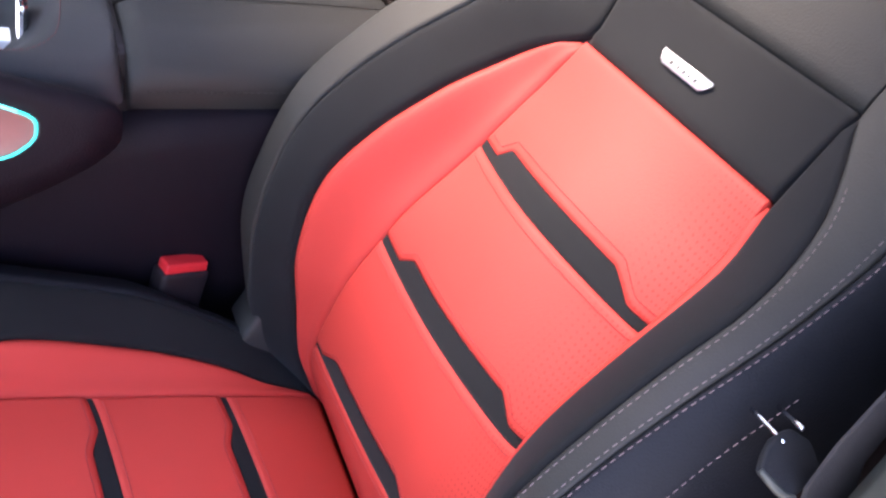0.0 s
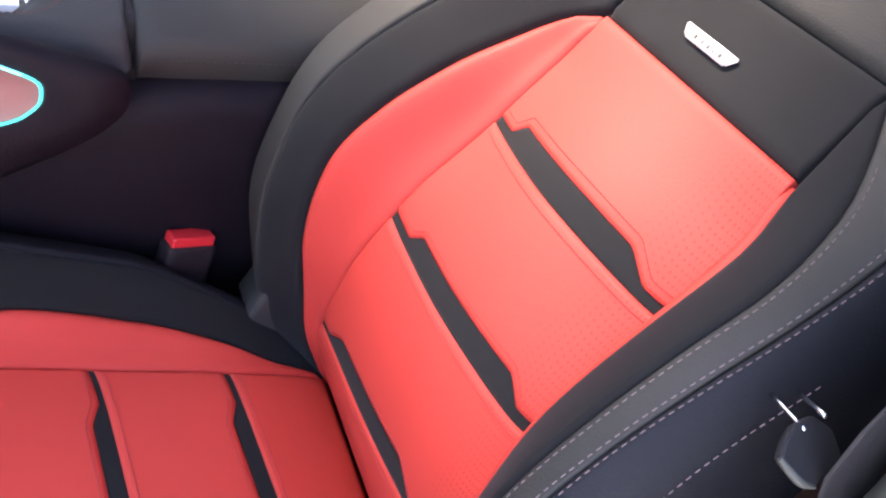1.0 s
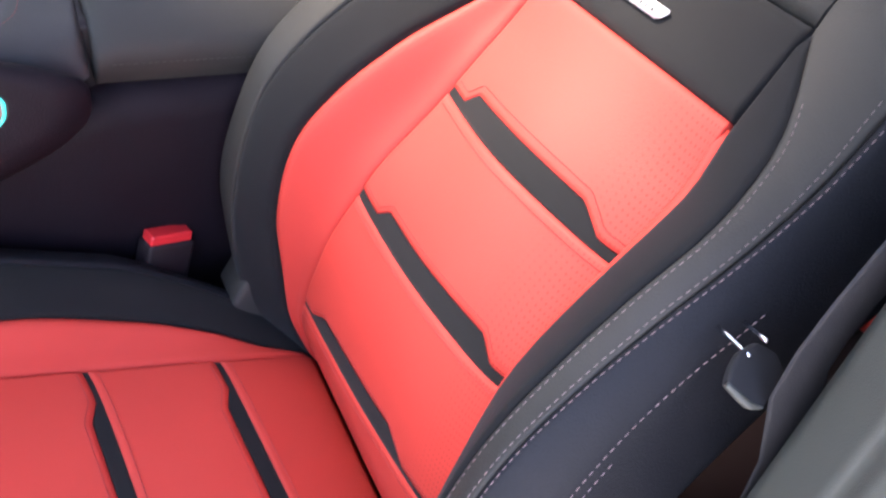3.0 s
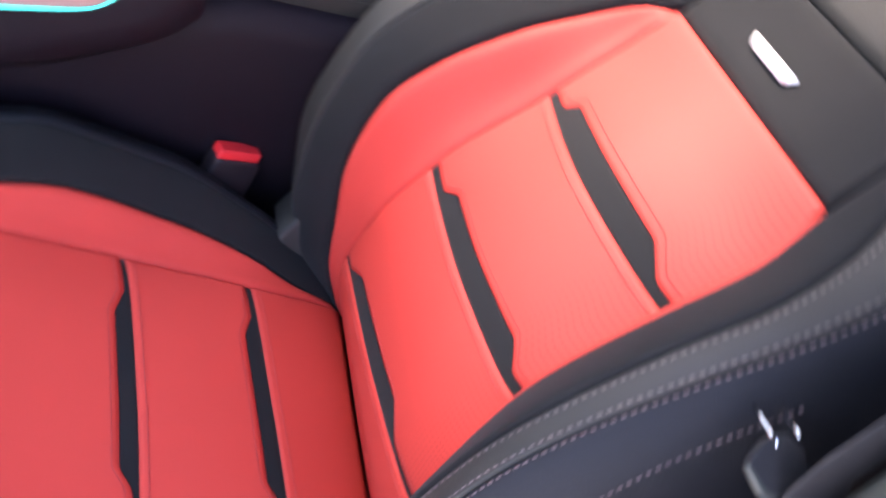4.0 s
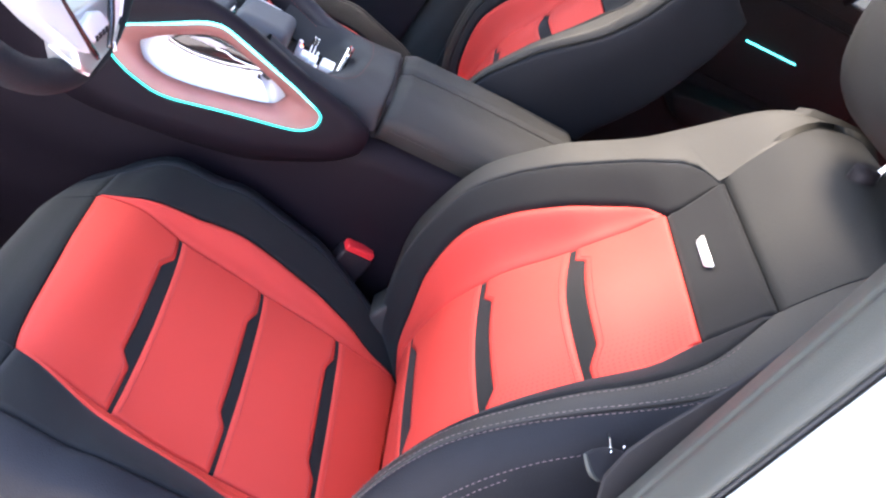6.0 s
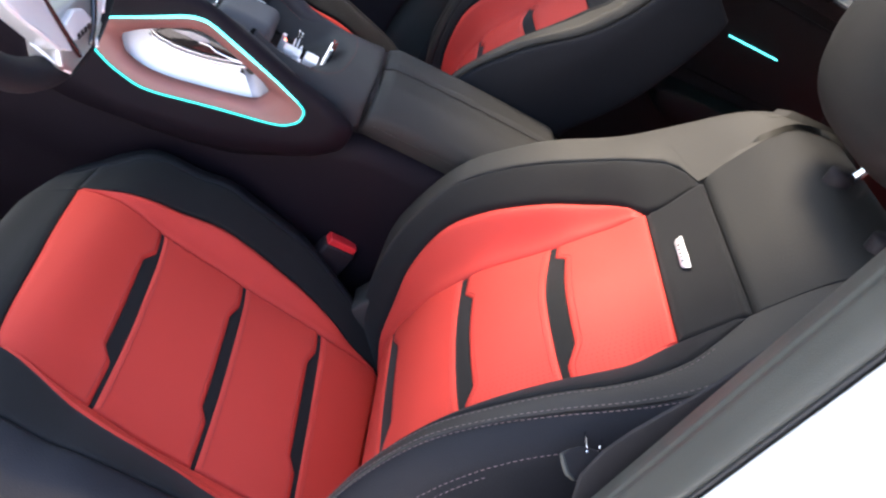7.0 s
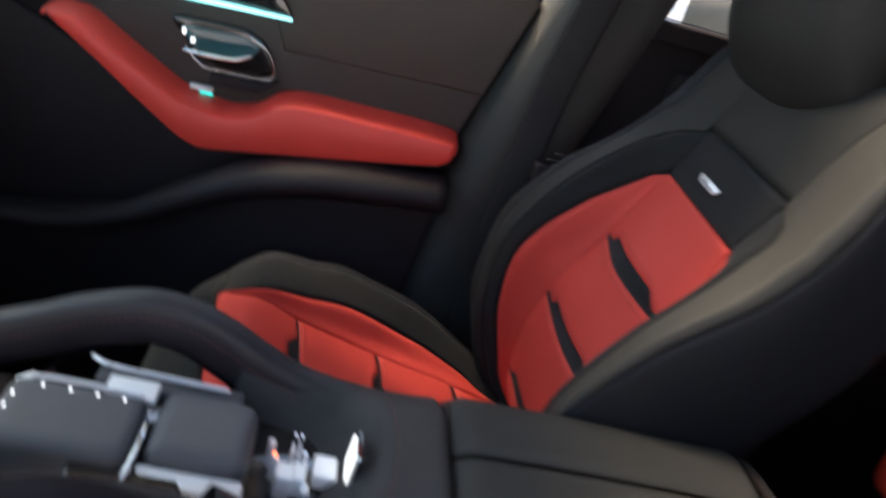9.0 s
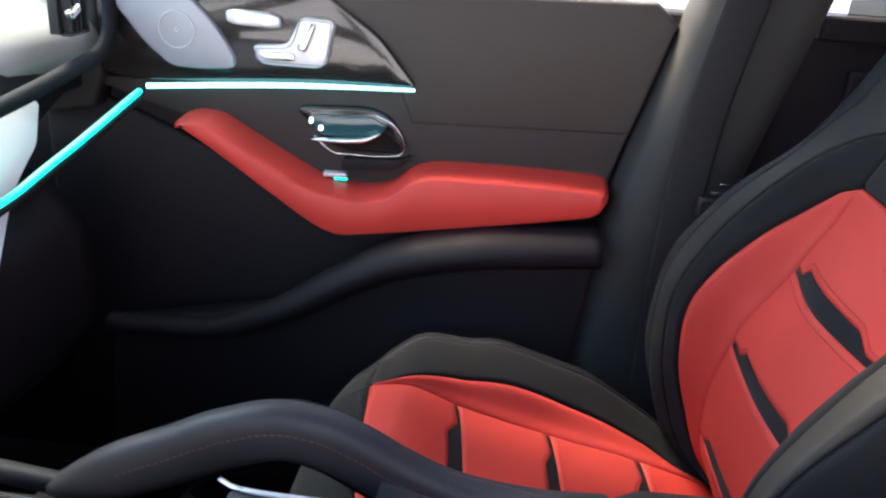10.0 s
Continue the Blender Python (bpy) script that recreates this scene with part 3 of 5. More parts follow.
    for v, thin, wide, slope, sag in [(0.0861, 0.0063, 0.0155, 0.012, 0.0015), (0.2035, 0.0055, 0.0153, 0.0125, 0.005), (0.327, 0.0055, 0.0192, 0.0145, 0.0076)]:
        lo = lambda u, v=v, slope=slope, sag=sag: v + slope * np.asarray(u, float) + sag * np.asarray(u, float) ** 2
        hi = lambda u, lo=lo, thin=thin, wide=wide, step=step: lo(u) + thin + (wide - thin) * step(u)
        part("insert_panel", panel(cush, -0.995, 0.995, lower, lo, 64, 24, 0.0004, 0.0007, 0.004), RED, base)
        part("inset_stripe", panel(cush, -0.99, 0.99, lo, hi, 64, 8, -0.0012, 0.0017, 0.003), SUEDE, base, "black suede inset stripe")
        us = np.linspace(-0.96, 0.96, 120)
        thread = [(cush[0](us, f(us) + k) + cush[1](us, f(us) + k) * 0.0008, cush[1](us, f(us) + k)) for f, k in ((lo, -0.0065), (hi, 0.0065))]
        tagged(part("stitching", joined(*[stitches(a, n, 0.0042, 0.0036, 0.0005) for a, n in thread]), RED_STITCH, base, "red seam stitching", False), kind="stuff")
        lower = hi
    front = lambda u: 0.462 - 0.006 * np.clip(np.abs(np.asarray(u, float)), 0, 1) ** 3 + 0.022 * np.clip(np.asarray(u, float), -1, 1)
    part("insert_panel", panel(cush, -0.995, 0.995, lower, front, 64, 24, 0.0004, 0.0007, 0.004), RED, base)
    part("front_roll", panel(cush, -2.99, 2.99, lambda u: front(u) + 0.003, 0.69, 50, 24, 0.0003, 0.0006, 0.003), SUEDE, base)
    for s in (1, -1):
        part("bolster_facing", panel(cush, 1.01 * s, 1.985 * s, 0.012, float(front(s)) - 0.001, 14, 50, 0.002, 0.003, 0.008), RED, base, "red leather facing of the side bolster")
        part("bolster_band", panel(cush, 2.01 * s, 2.99 * s, 0.012, float(front(s)), 12, 50, 0.0003, 0.0006, 0.003), SUEDE, base, "black suede band of the side bolster")
        # cushion side in the same shade-dark leather tone
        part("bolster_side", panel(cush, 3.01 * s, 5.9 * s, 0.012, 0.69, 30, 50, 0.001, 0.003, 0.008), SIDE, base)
    part("seat_mount", block(-0.42, 0.06, SEAT_Y - 0.21, SEAT_Y + 0.21, 0.47, 0.64, 0.02), DARK, seat, "black plastic seat base")
    for s in (1, -1):
        part("seat_rail", block(-0.5, 0.15, SEAT_Y + s * 0.19 - 0.02, SEAT_Y + s * 0.19 + 0.02, 0.455, 0.485, 0.004), DARK, seat)
    # badge with illegible writing
    S, normal = back
    c, n = S([-0.0], [1.162])[0], normal([0.0], [1.162])[0]
    up = np.cross(n, [0, 1, 0])
    up = up if up[2] > 0 else -up
    right = np.array([0, 1.0, 0])
    m = Matrix(((*right,), (*up,), (*n,))).transposed().to_4x4()
    m.translation = Vector(c + n * 0.004 + right * 0.012)
    bm = bmesh.new()
    bmesh.ops.create_cube(bm, size=1)
    for v in bm.verts:
        v.co = Vector((v.co.x * (0.060 if v.co.y > 0 else 0.046), v.co.y * 0.0098, v.co.z * 0.0045))
    bmesh.ops.bevel(bm, geom=bm.edges[:], offset=0.0016, segments=3, affect="EDGES")
    bmesh.ops.transform(bm, matrix=m, verts=bm.verts)
    badge = part("badge", from_bm(bm), SILVER, rest, "small silver metal badge")
    bars = []
    for k, w in ((-0.016, .005), (-0.009, .003), (-0.003, .004), (0.004, .003), (0.012, .005)):
        bars.append(block(k - w / 3.2, k + w / 3.2, -0.0026, 0.0006, 0.0018, 0.0024, 0, m=m))
    part("lettering", joined(*bars), TRIM, badge, "dark bars of illegible lettering", False)
    # headrest with its posts
    head = [(-0.055, 1.335), (-0.075, 1.40), (-0.062, 1.50), (-0.02, 1.545), (0.035, 1.53), (0.055, 1.44), (0.03, 1.35), (0.0, 1.325)]
    bm = bmesh.new()
    rings = []
    for k, y in enumerate(np.linspace(-1, 1, 17)):
        w = (1 - abs(y) ** 3.2 * 0.42)
        ring = [bm.verts.new((0.272 + (x + 0.01) * w, SEAT_Y + y * 0.135, 1.435 + (z - 1.435) * w - 0.0)) for x, z in rounded(head, 4, 0.4)]
        rings.append(ring)
    for a, b in zip(rings, rings[1:]):
        for i in range(len(a)):
            j = (i + 1) % len(a)
            bm.faces.new((a[i], a[j], b[j], b[i]))
    bm.faces.new(rings[0]), bm.faces.new(rings[-1][::-1])
    bmesh.ops.recalc_face_normals(bm, faces=bm.faces)
    hm = Matrix.Translation(head_shift) @ swing @ about((0.272, SEAT_Y, 1.42), Matrix.Scale(head_size, 4))
    rest_head = part("headrest", moved(from_bm(bm), hm), LEATHER, seat, "black leather head restraint")
    for s in (1, -1):
        y = SEAT_Y + s * 0.062
        part("post", moved(tube([(0.286, y, 1.25), (0.313, y, 1.35)], 0.0055, 0.0055, 6, 12, (0, 1, 0)), swing), CHROME, rest_head, "chrome post")
        part("guide_sleeve", moved(tube([(0.292, y, 1.279), (0.286, y, 1.306)], [0.017, 0.013], [0.017, 0.013], 5, 16, (0, 1, 0)), swing), DARK, rest_head, "black plastic sleeve")
    return seat


front_seat("front_seat", "red and black leather sports seat with suede stripes and silver badge", 0.02, 0, (1.0, 1.0), 1.0, -1, 0.0, 1.08, (-0.020, 0.0, 0.020))
front_seat("front_seat", "red and black leather passenger seat beside the far door", 0.735, -9.5, (0.85, 0.86), 0.9455, 1, 0.028, 1.2, (0.022, 0.08, -0.094), (0.02, 0, 0.049), (0.0235, 0.041))


def belt_buckle(x, y, z):
    b = thing("seat_belt_buckle", (x, y, z - 0.2), "black seat belt buckle with a red release button", "belt buckle", "belt buckles")
    lean = about((x, y, z), pose(0, 0, 0, 0, 12, 17))
    shell = part("housing", block(x - 0.026, x + 0.026, y - 0.013, y + 0.013, z - 0.085, z - 0.008, 0.006, m=lean), DARK, b)
    part("release_button", block(x - 0.023, x + 0.023, y - 0.0095, y + 0.0095, z - 0.012, z + 0.002, 0.003, m=lean), RED_PLASTIC, shell, "bright red plastic button")
    part("stalk", tube([(x, y, z - 0.08), (x + 0.05, y, z - 0.22), (x + 0.08, y, z - 0.3)], 0.015, 0.006, 8, 10), DARK, b)
    part("anchor_cover", slab(rounded([(x + 0.048, z - 0.063), (x + 0.066, z - 0.028), (x + 0.10, z - 0.018), (x + 0.14, z - 0.020), (x + 0.14, z - 0.11), (x + 0.08, z - 0.11)], 4, 0.15), y - 0.062, y - 0.012, 0.008), TRIM, b, "grey plastic anchor cover")


belt_buckle(-0.108, 0.290, 0.815)
belt_buckle(-0.105, 0.475, 0.768)


# ---- the shell of the car ----
def structure(name, data, mat, label, category="car body", smooth=False):
    return tagged(mesh_object(name, data[0], data[1], mat, smooth), label, category, kind="structure")


structure("floor", block(-1.6, 1.96, -0.36, 1.23, 0.40, 0.455, 0.01), CARPET, "black carpeted car floor between the door sills", "car floor")
# roof is unseen; opening and front overhang are sized to steer the sun
structure("ceiling", joined(block(-0.92, -0.31, -0.36, 1.2, 1.70, 1.76, 0.02), block(0.12, 2.3, -0.36, 1.2, 1.70, 1.76, 0.02), block(-0.315, 0.125, -0.36, 0.13, 1.702, 1.758, 0.02), block(-0.315, 0.125, 0.77, 1.2, 1.702, 1.758, 0.02)), LINING, "unseen pale woven roof lining round a glass opening placed for the sun", "roof lining")
# unseen wall, added to cut low sky and bounce light into the cabin
structure("bounce_wall", block(-12, 12, -5.8, -5.5, 0, 3.0, 0), WALL_GREY, "unseen plain pale wall added to bounce light in at the open door", "wall")
structure("wall_front", block(-1.72, -1.40, -0.5, 1.34, 0.40, 1.02, 0.02), DARK, "dark plastic bulkhead behind the dashboard", "bulkhead")
structure("wall_rear", block(1.95, 2.05, -0.45, 1.28, 0.40, 1.25, 0.02), DARK, "dark trim behind the rear bench", "rear wall")


def prism(sections):
    """A bar through closed sections of the same count of corners."""
    verts, faces = [], []
    k = len(sections[0])
    for s in sections:
        verts += [Vector(p) for p in s]
    for i in range(len(sections) - 1):
        for j in range(k):
            a, b = i * k + j, i * k + (j + 1) % k
            faces.append([a, b, b + k, a + k])
    faces.append(list(range(k))[::-1])
    faces.append([(len(sections) - 1) * k + j for j in range(k)])
    return verts, faces


def pillar_sections():
    """The near pillar's plan at each height: a flat inner strip, a crease, then a rounded strip out to the painted edge."""
    res = []
    for z in ZS:
        inner, crease, rim = 0.099 + (z - 1.206) * 0.077, 0.083 + (z - 1.24) * 0.08, 0.079 + (z - 1.24) * 0.10
        plan = softened([(0.33, -0.347), (rim, -0.347), (crease - 0.006, -0.334), (crease - 0.006, -0.312), (crease + 0.0015, -0.302), (crease, -0.297), (inner, -0.264), (inner + 0.012, -0.256), (0.33, -0.256)], 0.004)
        res.append([(px, py, z) for px, py in plan])
    return res


ZS = [0.45, 0.7, 0.95, 1.12, 1.3, 1.5, 1.72]
pillar = thing("door_pillar", (0.15, -0.36, 0.45), "grey brown trimmed centre pillar beside the open door", "pillar", kind="structure")
part("trim_cover", prism(pillar_sections()), LIT_TRIM, pillar)
part("painted_jamb", prism([[(px, py, z) for px, py in softened([(0.068 + (z - 1.12) * 0.10, -0.3505), (0.34, -0.3505), (0.34, -0.56), (0.068 + (z - 1.12) * 0.10, -0.56)], 0.012)] for z in ZS]), WHITE_PAINT, pillar, "white painted door jamb")
part("door_seal", tube([(0.0715 + (z - 1.12) * 0.1, -0.349, z) for z in ZS], 0.002, 0.002, 24, 10, (1, 0, 0)), RUBBER, pillar, "black rubber seal")
far_pillar = thing("door_pillar", (0.0, 1.15, 0.45), "grey brown trimmed centre pillar behind the passenger door", "pillar", kind="structure")
FAR_ZS = [0.46, 0.8, 1.0, 1.12, 1.3, 1.5, 1.72]


def far_sections():
    res = []
    lean = pch([0.4, 0.83, 1.11, 1.32, 1.8], [-0.185, -0.165, -0.108, -0.050, 0.09])
    for z in FAR_ZS:
        x = float(lean(z))
        plan = rounded([(x, 1.22), (x + 0.01, 1.13), (x + 0.05, 1.105), (x + 0.17, 1.115), (x + 0.19, 1.22)], 4, 0.3)
        res.append([(px, py, z) for px, py in plan])
    return res


# same trim in a darker tone: the far pillar's shade is in the colour
part("trim_cover", prism(far_sections()), TRIM, far_pillar)
structure("window_sill", joined(block(-1.0, 0.0, 1.19, 1.25, 1.285, 1.315, 0.008), block(0.14, 1.75, 1.19, 1.25, 1.29, 1.325, 0.008)), DARK, "dark weather strip below the side windows", "window sill")
structure("roof_side", joined(block(-0.8, 2.0, 1.16, 1.24, 1.64, 1.74, 0.02), block(0.35, 2.0, -0.46, -0.36, 1.64, 1.74, 0.02)), LINING, "pale trimmed roof edge above the windows", "roof frame")
structure("rear_side", block(0.36, 2.0, -0.55, -0.42, 0.40, 1.27, 0.03), WHITE_PAINT, "white painted side of the car behind the pillar", "car side")

# windows
for name, data in (("window_1", block(-1.02, -0.02, 1.212, 1.216, 1.29, 1.68, 0)), ("window_2", block(0.18, 1.6, 1.212, 1.216, 1.30, 1.68, 0))):
    w = structure(name, data, GLASS if name == "window_1" else PRIVACY, "clear side window glass" if name == "window_1" else "dark tinted rear side window glass", "window")
    w.visible_shadow = False
structure("window_3", prism([[(-1.72, y, 1.06), (-1.715, y, 1.06), (-0.745, y, 1.70), (-0.75, y, 1.70)] for y in (-0.42, 1.25)]), WINDSCREEN, "raked windscreen glass above the dashboard", "windscreen")
# next two panes are unseen, added to hold daylight out of the rear cabin
structure("window_5", block(0.36, 2.0, -0.472, -0.468, 1.26, 1.68, 0), PRIVACY, "dark tinted rear side window glass", "window")
structure("window_6", block(2.0, 2.004, -0.42, 1.25, 1.24, 1.72, 0), PRIVACY, "dark tinted rear window glass", "window")
# unseen pane over the opening that lets sun onto the backrests
structure("window_4", block(-0.32, 0.13, 0.12, 0.78, 1.735, 1.739, 0), ROOF_GLASS, "unseen clear roof panel over the sun opening", "glass roof")
structure("window_divider", tube([(0.69, 1.205, 1.32), (0.745, 1.2, 1.44), (0.84, 1.19, 1.66)], 0.020, 0.02, 12, 10, (0, 1, 0)), CARPET, "black divider bar in the rear side window", "window frame")
structure("windscreen_pillar", joined(tube([(-1.45, 1.24, 1.05), (-1.05, 1.22, 1.42), (-0.78, 1.18, 1.68)], 0.035, 0.045, 14, 12), tube([(-1.45, -0.42, 1.05), (-1.05, -0.40, 1.42), (-0.78, -0.38, 1.68)], 0.035, 0.045, 14, 12)), TRIM, "trimmed windscreen pillars", "pillar", True)


# ---- seat belts ----
def webbing(pts, half=0.022, thick=0.0012, n=40, face=(0, 1, 0)):
    return tube(pts, half, thick, n, 8, face, 4.0)


belt = thing("seat_belt", (0.12, -0.25, 0.5), "black seat belt with latch tongue hanging at the pillar", "seat belt", "seat belts")
part("strap", webbing([(0.20, -0.250, 1.64), (0.165, -0.248, 1.40), (0.130, -0.246, 1.22), (0.098, -0.246, 1.094), (0.118, -0.250, 1.03), (0.13, -0.252, 0.85), (0.13, -0.256, 0.55)], 0.020), WEBBING, belt)
# the grip lies tilted towards the open door, its blade pointing into the car
gx, gz = Vector((0.92, 0.38, 0.05)).normalized(), Vector((0.16, -0.87, -0.48))
gy = gz.cross(gx).normalized()
gz = gx.cross(gy)
GRIP = Matrix.Translation((0.0634, -0.2315, 1.083)) @ Matrix((gx, gy, gz)).transposed().to_4x4()
tongue = part("latch_tongue", moved(slab(rounded([(0.0, 0.001), (0.010, -0.003), (0.022, -0.005), (0.038, -0.002), (0.046, 0.010), (0.040, 0.024), (0.012, 0.023), (0.003, 0.017)], 4, 0.2), 0.0, -0.005, 0.002), GRIP), WEBBING, belt, "dark plastic grip of the latch tongue")
# grey bar stands in for the highlight on the grip's front edge
part("edge_highlight", moved(tube([(-0.0005, -0.001, 0.001), (0.0005, -0.001, 0.008), (0.003, -0.001, 0.016), (0.010, -0.001, 0.0225)], [0.0015, 0.0022, 0.0022, 0.001], [0.0015, 0.0022, 0.0022, 0.001], 16, 10, (0, 1, 0)), GRIP), LIT_TRIM, tongue, "painted grey highlight along the grip's edge")
part("metal_blade", tube([(0.0904, -0.1953, 1.0800), (0.0867, -0.2224, 1.0842)], 0.0011, 0.0015, 4, 8), CHROME, tongue, "bright edge of the steel blade")
part("metal_blade", tube([(0.1043, -0.2001, 1.0830), (0.0921, -0.2233, 1.0950)], 0.0011, 0.0015, 4, 8), CHROME, tongue, "bright edge of the steel blade")
belt = thing("seat_belt", (0.05, 1.07, 0.5), "black seat belt with latch tongue on the far pillar", "seat belt", "seat belts")
part("strap", webbing([(0.085, 1.088, 1.66), (0.015, 1.088, 1.36), (-0.020, 1.084, 1.15), (-0.03, 1.082, 0.95), (-0.03, 1.08, 0.6)], 0.027), WEBBING, belt)
tongue = part("latch_tongue", block(-0.012, 0.030, 1.052, 1.076, 1.06, 1.092, 0.006), DARK, belt, "black plastic grip of the latch tongue")
part("metal_blade", joined(block(0.002, 0.026, 1.056, 1.059, 1.096, 1.101, 0.001), block(0.012, 0.036, 1.056, 1.059, 1.109, 1.113, 0.001)), CHROME, tongue, "bright steel blade with a slot")

# ---- centre console ----
console = thing("center_console", (-0.3, 0.4, 0.455), "dark leather center console with lit side opening and grab handles", "center console")
MID = 0.402


def angle_loop(pts, c, n=180):
    """A closed outline resampled by angle about c."""
    p = np.array(rounded(pts, 6, 0.34))
    ang = np.arctan2(p[:, 1] - c[1], p[:, 0] - c[0])
    o = np.argsort(ang)
    ang, p = ang[o], p[o]
    a = np.linspace(-math.pi, math.pi, n, endpoint=False)
    ext = np.r_[ang - 2 * math.pi, ang, ang + 2 * math.pi]
    x, z = np.r_[p[:, 0], p[:, 0], p[:, 0]], np.r_[p[:, 1], p[:, 1], p[:, 1]]
    return np.stack([np.interp(a, ext, x), np.interp(a, ext, z)], 1)


def ring_sheet(loops):
    """Bands between closed loops of (places, depth)."""
    verts, faces = [], []
    n = len(loops[0][0])
    for pts, y in loops:
        for k, (x, z) in enumerate(pts):
            verts.append((x, y[k] if hasattr(y, "__len__") else y, z))
    for i in range(len(loops) - 1):
        for j in range(n):
            a, b = i * n + j, i * n + (j + 1) % n
            faces.append([a, b, b + n, a + n])
    return verts, faces


CEN = (-0.365, 0.992)
LED_LINE = [(-0.520, 0.975), (-0.505, 0.955), (-0.478, 0.939), (-0.432, 0.926), (-0.340, 0.946), (-0.253, 0.965), (-0.233, 0.982), (-0.232, 1.003), (-0.276, 1.021), (-0.343, 1.044), (-0.383, 1.056), (-0.405, 1.051), (-0.456, 1.021), (-0.498, 0.998)]
OPEN_LINE = [(-0.478, 0.981), (-0.466, 0.958), (-0.435, 0.950), (-0.40, 0.953), (-0.35, 0.964), (-0.310, 0.974), (-0.294, 0.981), (-0.283, 1.004), (-0.330, 1.021), (-0.388, 1.038), (-0.450, 1.004)]
SKIN = [(-0.66, 0.96), (-0.64, 0.885), (-0.52, 0.862), (-0.40, 0.876), (-0.30, 0.898), (-0.20, 0.945), (-0.168, 0.975), (-0.17, 1.005), (-0.215, 1.022), (-0.29, 1.040), (-0.375, 1.068), (-0.43, 1.073), (-0.53, 1.036), (-0.62, 0.99)]


def grown(pts, s):
    return [(CEN[0] + (x - CEN[0]) * (1 + s / max(0.02, math.hypot(x - CEN[0], z - CEN[1]))), CEN[1] + (z - CEN[1]) * (1 + s / max(0.02, math.hypot(x - CEN[0], z - CEN[1])))) for x, z in pts]


FAR_OPEN = [(-0.515, 0.972), (-0.47, 0.945), (-0.36, 0.95), (-0.325, 0.972), (-0.345, 1.0), (-0.395, 1.028), (-0.435, 1.034), (-0.49, 1.0)]


def side_panel(s, outline, lit):
    """One flank with its grab handle: leather skin round the opening; the lit flank has a light guide and wooden frame. s: its side of the middle."""
    y = lambda d: MID + s * d
    led_out = angle_loop(LED_LINE, CEN)
    led_in = angle_loop(grown(LED_LINE, -0.0045), CEN)
    opening = angle_loop(OPEN_LINE if lit else FAR_OPEN, CEN)
    skin = angle_loop(outline, CEN)
    start = led_out if lit else opening
    bulge = skin * 0.45 + start * 0.55
    first = [(start, y(0.1495))] if lit else [(opening, y(0.08)), (opening, y(0.104))]
    body = [(bulge, y(0.150)), (skin * 0.93 + bulge * 0.07, y(0.146)), (skin, y(0.134)), (skin - [0, 0.010], y(0.118)), (skin - [0, 0.04], y(0.095))] if lit else [(bulge, y(0.112)), (skin * 0.93 + bulge * 0.07, y(0.110)), (skin, y(0.100)), (skin - [0, 0.010], y(0.080))]
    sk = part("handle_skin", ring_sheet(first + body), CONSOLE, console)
    if lit:
        fade = np.clip((led_out[:, 1] - CEN[1] + 0.02 - 0.18 * (led_out[:, 0] - CEN[0])) / 0.03, 0, 1)[:, None]
        rim = led_out * fade + (led_out * 0.55 + led_in * 0.45) * (1 - fade)
        part("guide_bed", ring_sheet([(led_out, y(0.1495)), ((led_out + led_in) / 2, y(0.1500)), (led_in, y(0.1495))]), RUBBER, sk, "dark groove of the light guide")
        for upper in (True, False):
            keep = [j for j in range(len(rim)) if (fade[j, 0] > 0.5) == upper]
            cut = next(i for i in range(len(keep)) if keep[i] - keep[i - 1] not in (1, 1 - len(rim))) if any(keep[i] - keep[i - 1] > 1 for i in range(1, len(keep))) else 0
            keep = keep[cut:] + keep[:cut]
            keep = keep + [(keep[-1] + 1) % len(rim)]
            rows = [[(q[j, 0], d, q[j, 1]) for j in keep] for q, d in ((rim, y(0.1502)), ((rim + led_in) / 2, y(0.1530)), (led_in, y(0.1502)))]
            m = len(keep)
            part("light_guide", ([p for row in rows for p in row], [[a * m + j, a * m + j + 1, (a + 1) * m + j + 1, (a + 1) * m + j] for a in range(2) for j in range(m - 1)]), LED if upper else LED_DIM, sk, "bright cyan light guide" if upper else "thin deep cyan light guide")
        part("wooden_frame", ring_sheet([(led_in, y(0.149)), ((led_in * 0.6 + opening * 0.4), y(0.146)), (opening, y(0.143)), (opening * 0.99 + np.array(CEN) * 0.01, y(0.134))]), WOOD, sk, "reddish brown wooden frame")
    return sk


FAR_SKIN = [(-0.66, 0.94), (-0.64, 0.885), (-0.52, 0.862), (-0.40, 0.876), (-0.30, 0.898), (-0.20, 0.935), (-0.168, 0.955), (-0.17, 0.99), (-0.216, 1.004), (-0.255, 1.010), (-0.29, 1.020), (-0.335, 1.040), (-0.365, 1.056), (-0.394, 1.068), (-0.42, 1.072), (-0.465, 1.058), (-0.51, 1.036), (-0.557, 1.012), (-0.605, 0.978)]
skin_near = side_panel(-1, SKIN, True)
side_panel(1, FAR_SKIN, False)
# bright plate and dark tray behind the lit opening
def tray_plate(u, v):
    """The bright dish: u along the car, v from its near lip to its far edge."""
    x = -0.482 + 0.19 * u
    return (x, 0.2715 + 0.036 * v, 0.936 + 0.028 * u + 0.056 * v - 0.004 * math.sin(math.pi * u))


NU, NV = 24, 10
dish = [tray_plate(i / NU, j / NV) for j in range(NV + 1) for i in range(NU + 1)]
dish_low = [(x, y, z - 0.004) for x, y, z in dish]
quads = [[j * (NU + 1) + i, j * (NU + 1) + i + 1, (j + 1) * (NU + 1) + i + 1, (j + 1) * (NU + 1) + i] for j in range(NV) for i in range(NU)]
part("bright_plate", joined((dish, quads), (dish_low, [q[::-1] for q in quads])), DISH, skin_near, "bright satin metal dish inside the opening")
